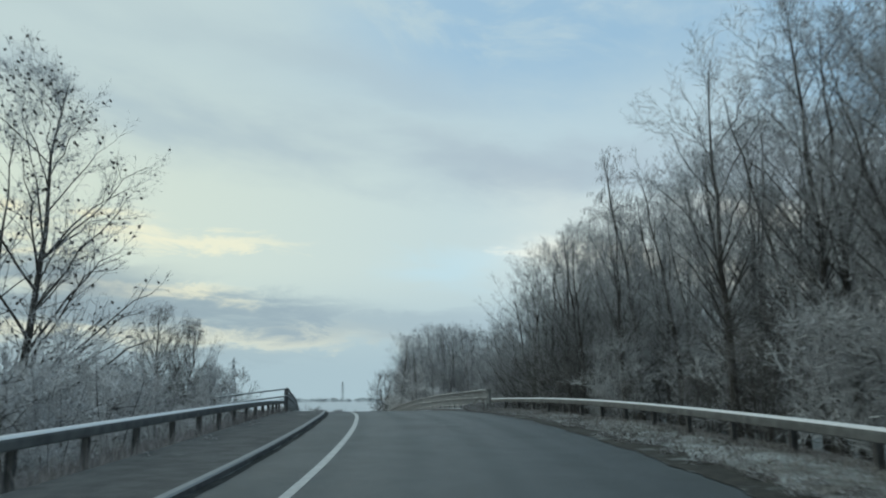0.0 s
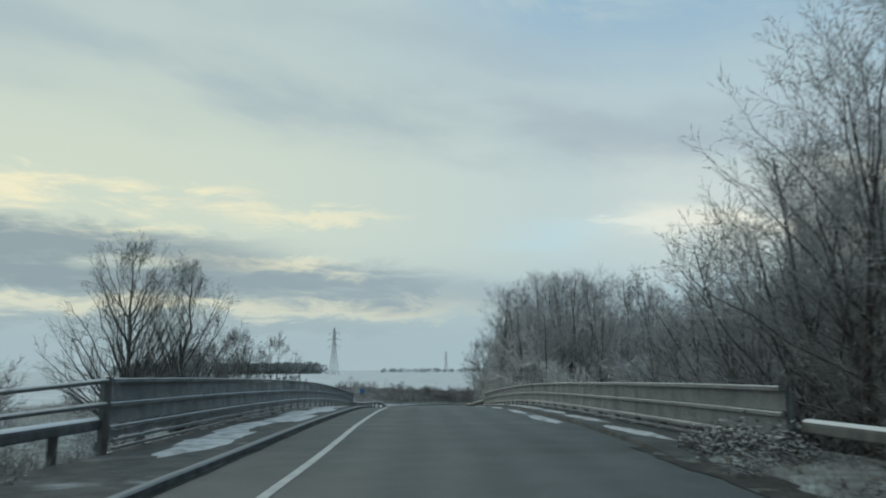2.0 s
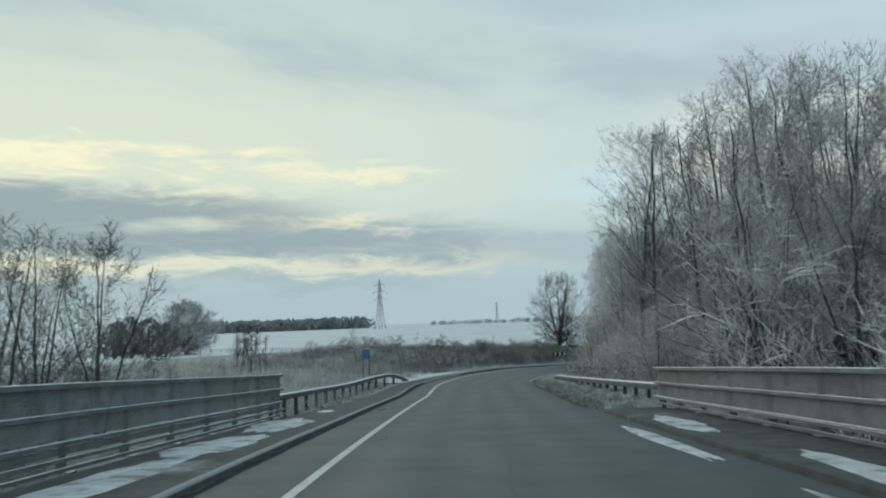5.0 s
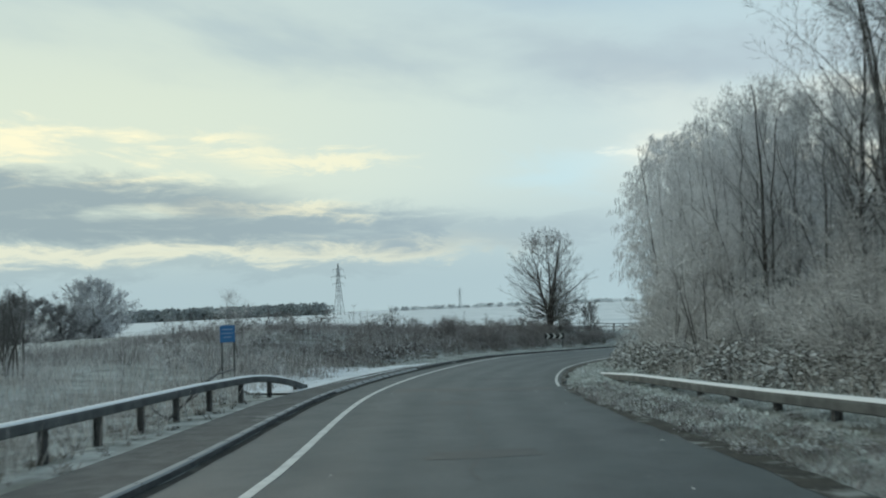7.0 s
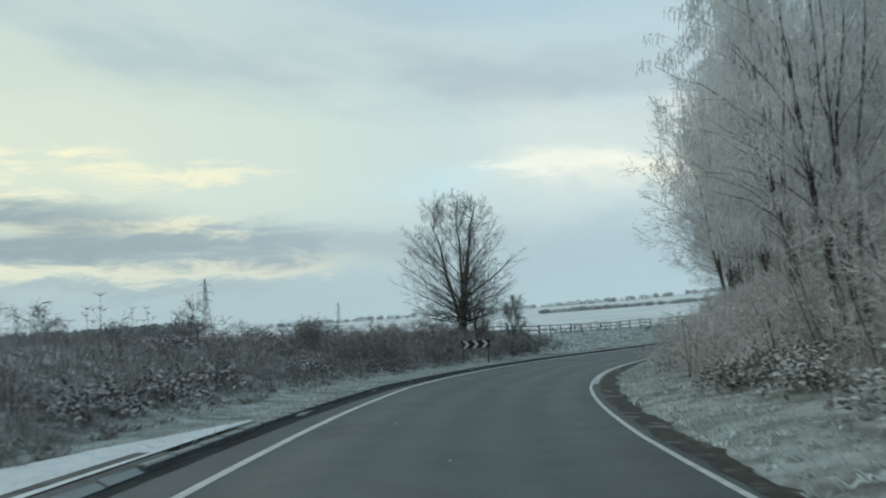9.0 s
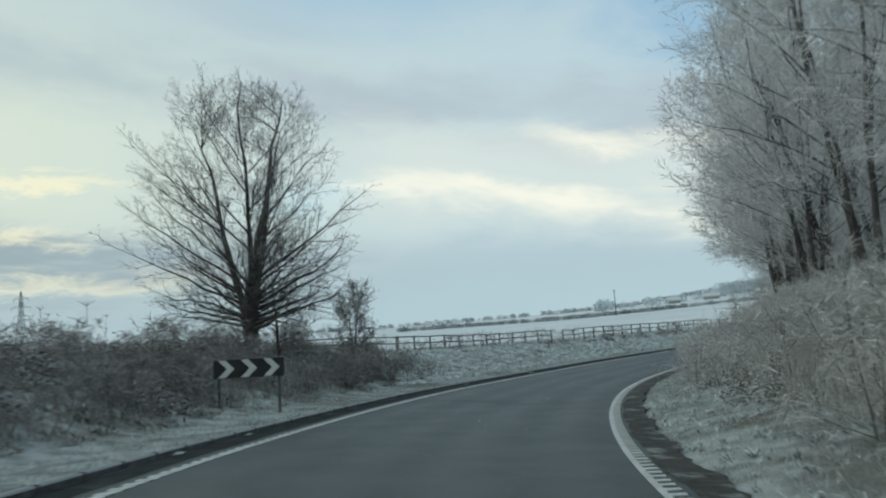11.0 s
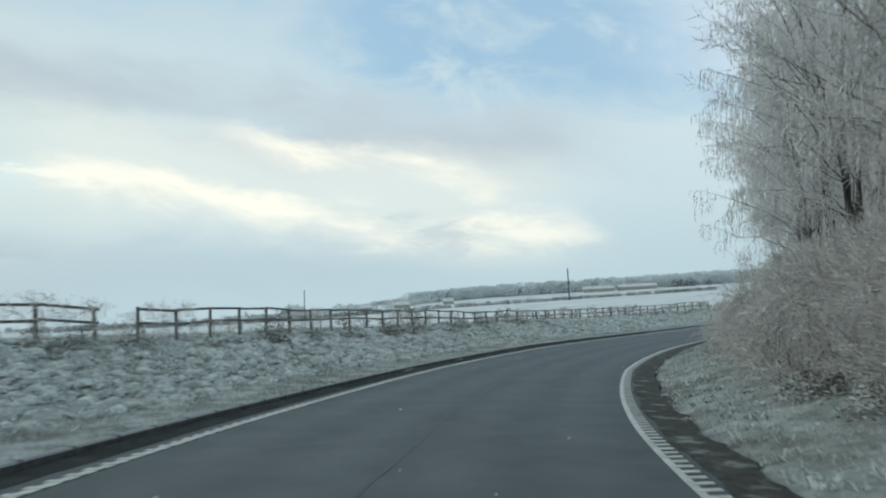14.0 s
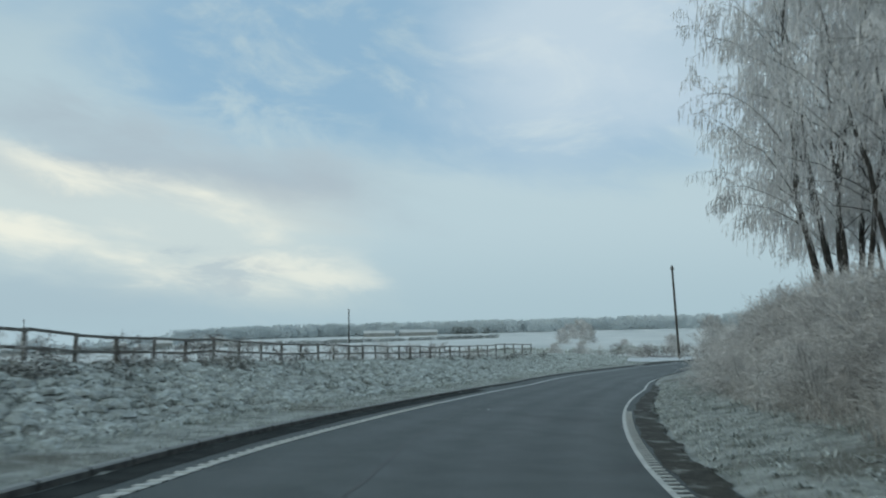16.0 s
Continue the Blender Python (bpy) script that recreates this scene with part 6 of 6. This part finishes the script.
def build_chevron():
    x0, y0 = -12.75, 169.6
    g = stand(x0, y0, 0)
    zc = -1.08
    sign = thing("chevron_sign", "black sign board with three white chevrons on two posts", "road sign", Matrix.Translation((x0, y0, 0)) @ pose(0, 0, 0, 0, 1.5, 3))
    board = part("board", mesh_from("board", *box(1.78, 0.03, 0.48, (0, 0, zc), 0.012), SIGN_BLACK), sign, "black sign board")
    for x in (-0.76, 0.76):
        part("post", mesh_from("post", *box(0.07, 0.07, zc + 0.22 - g + 0.3, (x, 0.055, (zc + 0.22 + g - 0.3) / 2), 0.004), POST_STEEL), sign)
    for x in (-0.57, 0.0, 0.57):
        v, fs = [], []
        for yy in (-0.021, -0.017):
            v += [Vector((x - 0.21, yy, zc + 0.225)), Vector((x - 0.02, yy, zc + 0.225)), Vector((x + 0.20, yy, zc)), Vector((x - 0.02, yy, zc - 0.225)), Vector((x - 0.21, yy, zc - 0.225)), Vector((x + 0.01, yy, zc))]
        fs = [[0, 5, 2, 1], [5, 4, 3, 2], [7, 8, 11, 6], [8, 9, 10, 11]] + [[i, (i + 1) % 6, 6 + (i + 1) % 6, 6 + i] for i in range(6)]
        part("chevron", mesh_from("chevron", v, fs, SIGN_WHITE), board, "white arrow stripe")


def build_blue_sign():
    x, y = -23.4, 122.6
    g = stand(x, y, 0)
    s = thing("blue_road_sign", "small blue information sign on two thin posts", "road sign", Matrix.Translation((x, y, 0)) @ pose(0, 0, 0, 0, 0, 6))
    panel = part("panel", mesh_from("panel", *box(0.52, 0.02, 0.58, (0, 0, 1.05), 0.008), SIGN_BLUE), s, "blue sign panel")
    for dx in (-0.21, 0.21):
        part("post", mesh_from("post", *box(0.05, 0.05, 1.30 - g + 0.3, (dx, 0.037, (1.30 + g - 0.3) / 2), 0.004), POST_STEEL), s)
    for k, (w, h) in enumerate(((0.36, 0.035), (0.40, 0.035), (0.28, 0.035))):
        part("writing_bar", mesh_from("writing_bar", *box(w, 0.004, h, (0, -0.0125, 1.20 - 0.13 * k)), SIGN_PALE), panel, "white unreadable line")


# ---- distance ----
def build_pylon(x, y, height, label):
    g = stand(x, y, 0)
    t = thing("pylon", label, "pylon", Matrix.Translation((x, y, g)) @ pose(0, 0, 0, 0, 0, -15), "power line pylons")
    w = height * 0.08
    vs, fs = [], []
    hs = [0, 0.22, 0.42, 0.58, 0.72, 0.86, 1.0]
    ws = [1.0, 0.72, 0.50, 0.36, 0.28, 0.22, 0.03]
    pts = [[Vector((sx * w * q, sy * w * q, h * height)) for sx, sy in ((-1, -1), (1, -1), (1, 1), (-1, 1))] for h, q in zip(hs, ws)]
    rr = height * 0.0042
    for i in range(len(hs) - 1):
        for k in range(4):
            tube(vs, fs, [pts[i][k], pts[i + 1][k]], [rr * 1.3] * 2, 4)
            tube(vs, fs, [pts[i][k], pts[i + 1][(k + 1) % 4]], [rr * 0.6] * 2, 3)
            tube(vs, fs, [pts[i][(k + 1) % 4], pts[i + 1][k]], [rr * 0.6] * 2, 3)
    part("tower", mesh_from("tower", vs, fs, PYLON), t)
    for h, q in ((0.60, 0.13), (0.74, 0.16), (0.88, 0.12)):
        for sgn in (-1, 1):
            av, af = [], []
            tip = Vector((sgn * height * q, 0, h * height))
            for dy in (-1, 1):
                tube(av, af, [Vector((sgn * w * 0.25, dy * w * 0.25, h * height)), tip], [rr, rr * 0.6], 3)
            tube(av, af, [Vector((sgn * w * 0.25, 0, (h + 0.04) * height)), tip], [rr, rr * 0.6], 3)
            tube(av, af, [tip, tip - Vector((0, 0, height * 0.05))], [rr * 0.8] * 2, 3)
            tagged(part("cross_arm", mesh_from("cross_arm", av, af, PYLON), t), kind="stuff")


def build_pole(x, y, height, tilt=0.0, girth=0.17):
    g = stand(x, y, 0.1)
    t = thing("telegraph_pole", "dark timber telegraph pole in the field", "pole", Matrix.Translation((x, y, g)) @ pose(0, 0, 0, 0, tilt, 0), "telegraph poles")
    vs, fs = [], []
    tube(vs, fs, [Vector((0, 0, 0)), Vector((0, 0, height / 2)), Vector((0, 0, height))], [girth, girth * 0.9, girth * 0.75], 8)
    part("shaft", mesh_from("shaft", vs, fs, BARK, True), t)
    arm = part("insulator_arm", mesh_from("insulator_arm", *box(0.9, 0.1, 0.1, (0, 0, height - 0.4), 0.01), TIMBER), t)
    for x in (-0.38, 0.38):
        vs, fs = [], []
        tube(vs, fs, [Vector((x, 0, height - 0.35)), Vector((x, 0, height - 0.28)), Vector((x, 0, height - 0.18))], [0.03, 0.06, 0.04], 8)
        part("insulator", mesh_from("insulator", vs, fs, SIGN_WHITE, True), arm, "pale ceramic insulator")


def far_wood(name, label, seed, line, count, height, depth, spread=0.55, mat=None, clumps=44, grain=1.0):
    """A far wood or hedge: many small uneven crowns of clumps along a line."""
    r = random.Random(seed)
    vs, fs = [], []
    for i in range(count):
        t = (i + r.random()) / count * (len(line) - 1)
        k = min(int(t), len(line) - 2)
        x = line[k][0] + (line[k + 1][0] - line[k][0]) * (t - k) + r.gauss(0, depth)
        y = line[k][1] + (line[k + 1][1] - line[k][1]) * (t - k) + r.gauss(0, depth)
        z = stand(x, y, 0.2)
        h = height * r.uniform(0.65, 1.15)
        for j in range(clumps):
            a, q, e = r.uniform(0, 6.28), math.sqrt(r.random()), r.random()
            wide = h * spread * 0.75 * q * math.sqrt(max(0.05, 1 - (1.5 * e - 0.6) ** 2))
            c = Vector((x + math.cos(a) * wide, y + math.sin(a) * wide, z + h * (0.05 + 0.88 * e)))
            k, u = h * grain * r.uniform(0.06, 0.13), r.uniform(0, 6.28)
            o = len(vs)
            vs += [c + Vector((math.cos(u + 2.1 * g) * k * r.uniform(0.7, 1.3), math.sin(u + 2.1 * g) * k * r.uniform(0.7, 1.3), -k * r.uniform(0.3, 0.8))) for g in range(3)] + [c + Vector((0, 0, k * r.uniform(0.7, 1.6)))]
            fs += [[o, o + 1, o + 3], [o + 1, o + 2, o + 3], [o + 2, o, o + 3], [o + 2, o + 1, o]]
    return tagged(new(name, mesh_from(name, vs, fs, mat or FIELD_HEDGE)), label, "trees", kind="stuff")


def build_barn(x, y, yaw, length, width, eave, ridge):
    g = stand(x, y, 0.3)
    b = thing("barn", "long low farm building with a pale frosted roof", "barn", Matrix.Translation((x, y, g)) @ pose(0, 0, 0, 0, 0, yaw), "farm buildings")
    v = [Vector((sx * length / 2, sy * width / 2, z)) for z in (0, eave) for sx, sy in ((-1, -1), (1, -1), (1, 1), (-1, 1))] + [Vector((-length / 2, 0, ridge)), Vector((length / 2, 0, ridge))]
    part("wall", mesh_from("wall", v, [[0, 1, 5, 4], [1, 2, 6, 9, 5], [2, 3, 7, 6], [3, 0, 4, 8, 7], [3, 2, 1, 0]], BARN_WALL), b)
    o = 0.5
    for sy in (-1, 1):
        a = [Vector((-length / 2 - o, sy * (width / 2 + o), eave - 0.2)), Vector((length / 2 + o, sy * (width / 2 + o), eave - 0.2)), Vector((length / 2 + o, 0, ridge + 0.1)), Vector((-length / 2 - o, 0, ridge + 0.1))]
        a += [q + Vector((0, 0, 0.15)) for q in a]
        part("roof", mesh_from("roof", a, [[0, 1, 2, 3], [4, 5, 6, 7], [0, 1, 5, 4], [1, 2, 6, 5], [2, 3, 7, 6], [3, 0, 4, 7]], ROOF), b)


def build_side_snow():
    """Snow lying on a track that leaves the verge."""
    n, vs, fs = 12, [], []
    for i in range(n + 1):
        for k in range(n + 1):
            s = 294.5 + 27.5 * i / n + 0.5 * math.sin(2.3 * k)
            p = road_point(s, float(kerb_line(s)) - 0.15 - (0.9 + 4.2 * math.sin(math.pi * min(1.0, 0.2 + i / n))) * k / n - 0.3 * math.sin(1.9 * i))
            vs.append(Vector((p.x, p.y, stand(p.x, p.y, -0.12))))
    fs = [[i * (n + 1) + k, i * (n + 1) + k + 1, (i + 1) * (n + 1) + k + 1, (i + 1) * (n + 1) + k] for i in range(n) for k in range(n)]
    tagged(new("snow_patch", mesh_from("snow_patch", vs, fs, SNOW, True)), "snow lying on a track beside the verge", "snow patch", "snow patches")


build_side_snow()
build_footways()
build_road_surface()
build_bridge()
build_barrier(-40, 43.8, lambda s: -5.7, -1, 2.4, "galvanised steel crash barrier with frosted top along the approach", height=0.58)
build_barrier(-40, 42.0, lambda s: at_s(s, [0, 34, 42], [5.75, 5.75, 5.4]), 1, 2.4, "galvanised steel crash barrier with frosted top beside the wood", height=0.55)
build_barrier(95.5, 122.8, lambda s: at_s(s, [95, 102, 116, 124], [-5.75, -5.95, -5.95, -5.25]), -1, 1.75, "galvanised steel crash barrier ending in a sloped terminal", end_drop=0.62)
build_barrier(94.8, 126.0, lambda s: at_s(s, [95, 108, 116, 126], [5.4, 5.05, 4.7, 4.0]), 1, 1.75, "galvanised steel crash barrier curving to its end at the bend", height=lambda s: at_s(s, [95, 102, 107, 111, 119, 123, 126], [0.58, 0.54, 0.49, 0.44, 0.38, 0.27, 0.16]))
right_wood()
left_side()
build_small_things()
build_weeds()
build_fence()
build_chevron()
build_blue_sign()
build_pylon(-192.7, 717.8, 43, "grey lattice pylon far across the snowy field")
build_pylon(-256, 2000, 50, "distant grey lattice pylon on the horizon")
build_pole(116, 442, 10.8)
build_pole(245, 444, 14.5, 0.0, 0.3)
build_pole(101.5, 239.3, 10.0, -2.5, 0.14)
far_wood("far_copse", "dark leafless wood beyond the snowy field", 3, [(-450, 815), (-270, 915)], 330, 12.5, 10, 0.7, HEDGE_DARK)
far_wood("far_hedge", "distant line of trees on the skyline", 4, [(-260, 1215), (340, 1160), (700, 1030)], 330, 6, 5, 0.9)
far_wood("hill_wood", "frosted woodland along the far hillside, haze painted into its colour", 5, [(388, 812), (476, 747), (565, 659), (637, 556), (700, 410)], 760, 11.0, 13, 1.0, FAR_FROST_HAZE, 100, 0.62)
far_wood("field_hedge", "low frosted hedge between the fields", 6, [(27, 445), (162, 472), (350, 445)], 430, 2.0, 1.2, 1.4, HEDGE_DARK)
far_wood("farm_trees", "round bare trees round the farm", 7, [(265, 756), (330, 745), (400, 790)], 46, 7.5, 10, 0.8, FAR_FROST_HAZE)
far_wood("farm_trees", "clump of round bare trees by the field", 8, [(226, 732), (238, 726)], 7, 9.5, 4, 0.8, FAR_FROST_HAZE)
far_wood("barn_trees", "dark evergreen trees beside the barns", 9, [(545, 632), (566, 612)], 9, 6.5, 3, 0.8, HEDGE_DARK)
far_wood("near_hedge", "low frosted hedge round the field corner", 10, [(104, 270), (114, 262), (127, 250)], 60, 1.3, 1.0, 1.4, TUSSOCK, 60)
for hx, hy, hw in ((292, 728, 9), (318, 716, 12), (352, 700, 8)):
    build_barn(hx, hy, -30, hw, 7, 2.8, 5.0)
build_barn(496, 676, -42, 26, 12, 3.0, 5.2)
build_barn(519, 652, -42, 32, 12, 3.0, 5.2)
tussocks("tussock_grass", "matted frosted tussocks on the bank below the fence", 11, 6600, band(182, 300, -1, 1.6, 8.5), 0.2, TUSSOCK)
hummocks("matted_grass", "lumpy matted frosted grass on the bank below the fence", 17, 12500, band(180, 300, -1, 1.7, 9.0), 0.15, HUMMOCK)
grass("verge_grass", "matted frosted grass over the tussocks below the fence", 8, 45000, band(186, 300, -1, 1.2, 7.5), 0.16, GRASS, 1.1, 0.010)
tussocks("tussock_grass", "matted frosted tussocks beside the inner verge", 12, 2400, band(126, 262, 1, 0.1, 4.2), 0.15, TUSSOCK)
tussocks("tussock_grass", "matted dead tussocks among the brambles", 13, 1900, band(126, 186, -1, 2.0, 6.5), 0.24, BROWN_TUSSOCK)
grass("verge_grass", "short frosted grass on the verge above the bend", 1, 70000, band(128, 280, -1, 0.1, 8.0, 1.3), 0.10, GRASS, 0.7, 0.008)
grass("verge_grass", "short frosted grass on the inner verge of the bend", 2, 90000, band(100, 262, 1, 0.15, 4.0), 0.085, GRASS, 0.8, 0.007)
grass("verge_grass", "frosted grass between road and barrier", 3, 26000, band(-5, 42, 1, 0.3, 3.8), 0.10, BROWN_DARK, 0.7, 0.007)
tussocks("tussock_grass", "ragged frosted tussocks between road and barrier", 14, 650, band(-4, 43, 1, 0.5, 3.4), 0.13, BROWN_TUSSOCK)
tussocks("tussock_grass", "ragged frosted tussocks below the barrier", 15, 800, band(94, 132, 1, 0.5, 3.2), 0.14, TUSSOCK)
grass("verge_grass", "dark dead grass and litter below the barrier", 10, 7000, band(94, 121, 1, 0.0, 1.1), 0.11, BROWN_DARK, 0.8, 0.008)
tussocks("tussock_grass", "dead tussocks behind the footway", 16, 420, band(96, 127, -1, 1.7, 4.5), 0.15, BROWN_TUSSOCK)
grass("rough_grass", "tall pale frosted grass and weeds below the barrier", 4, 34000, band(98, 130, -1, 2.2, 40), 0.75, BROWN_GRASS, 0.35, 0.010)
grass("rough_grass", "dark dead stems and grass on the bank", 7, 42000, band(126, 188, -1, 2.6, 17), 0.6, BROWN_DARK, 0.4, 0.010)
grass("rough_grass", "tall dry frosted grass at the wood's edge", 5, 56000, band(142, 258, 1, 2.2, 7.5), 0.75, BROWN_GRASS, 0.4, 0.008)
grass("rough_grass", "dry frosted grass among the brambles", 9, 14000, band(103, 142, 1, 2.6, 8.0), 0.6, BROWN_GRASS, 0.4, 0.009)
grass("rough_grass", "rough dark grass and litter behind the barrier", 6, 24000, band(-4, 46, -1, 2.0, 9), 0.4, BROWN_DARK, 0.4, 0.009)
build_markings()
build_kerb()
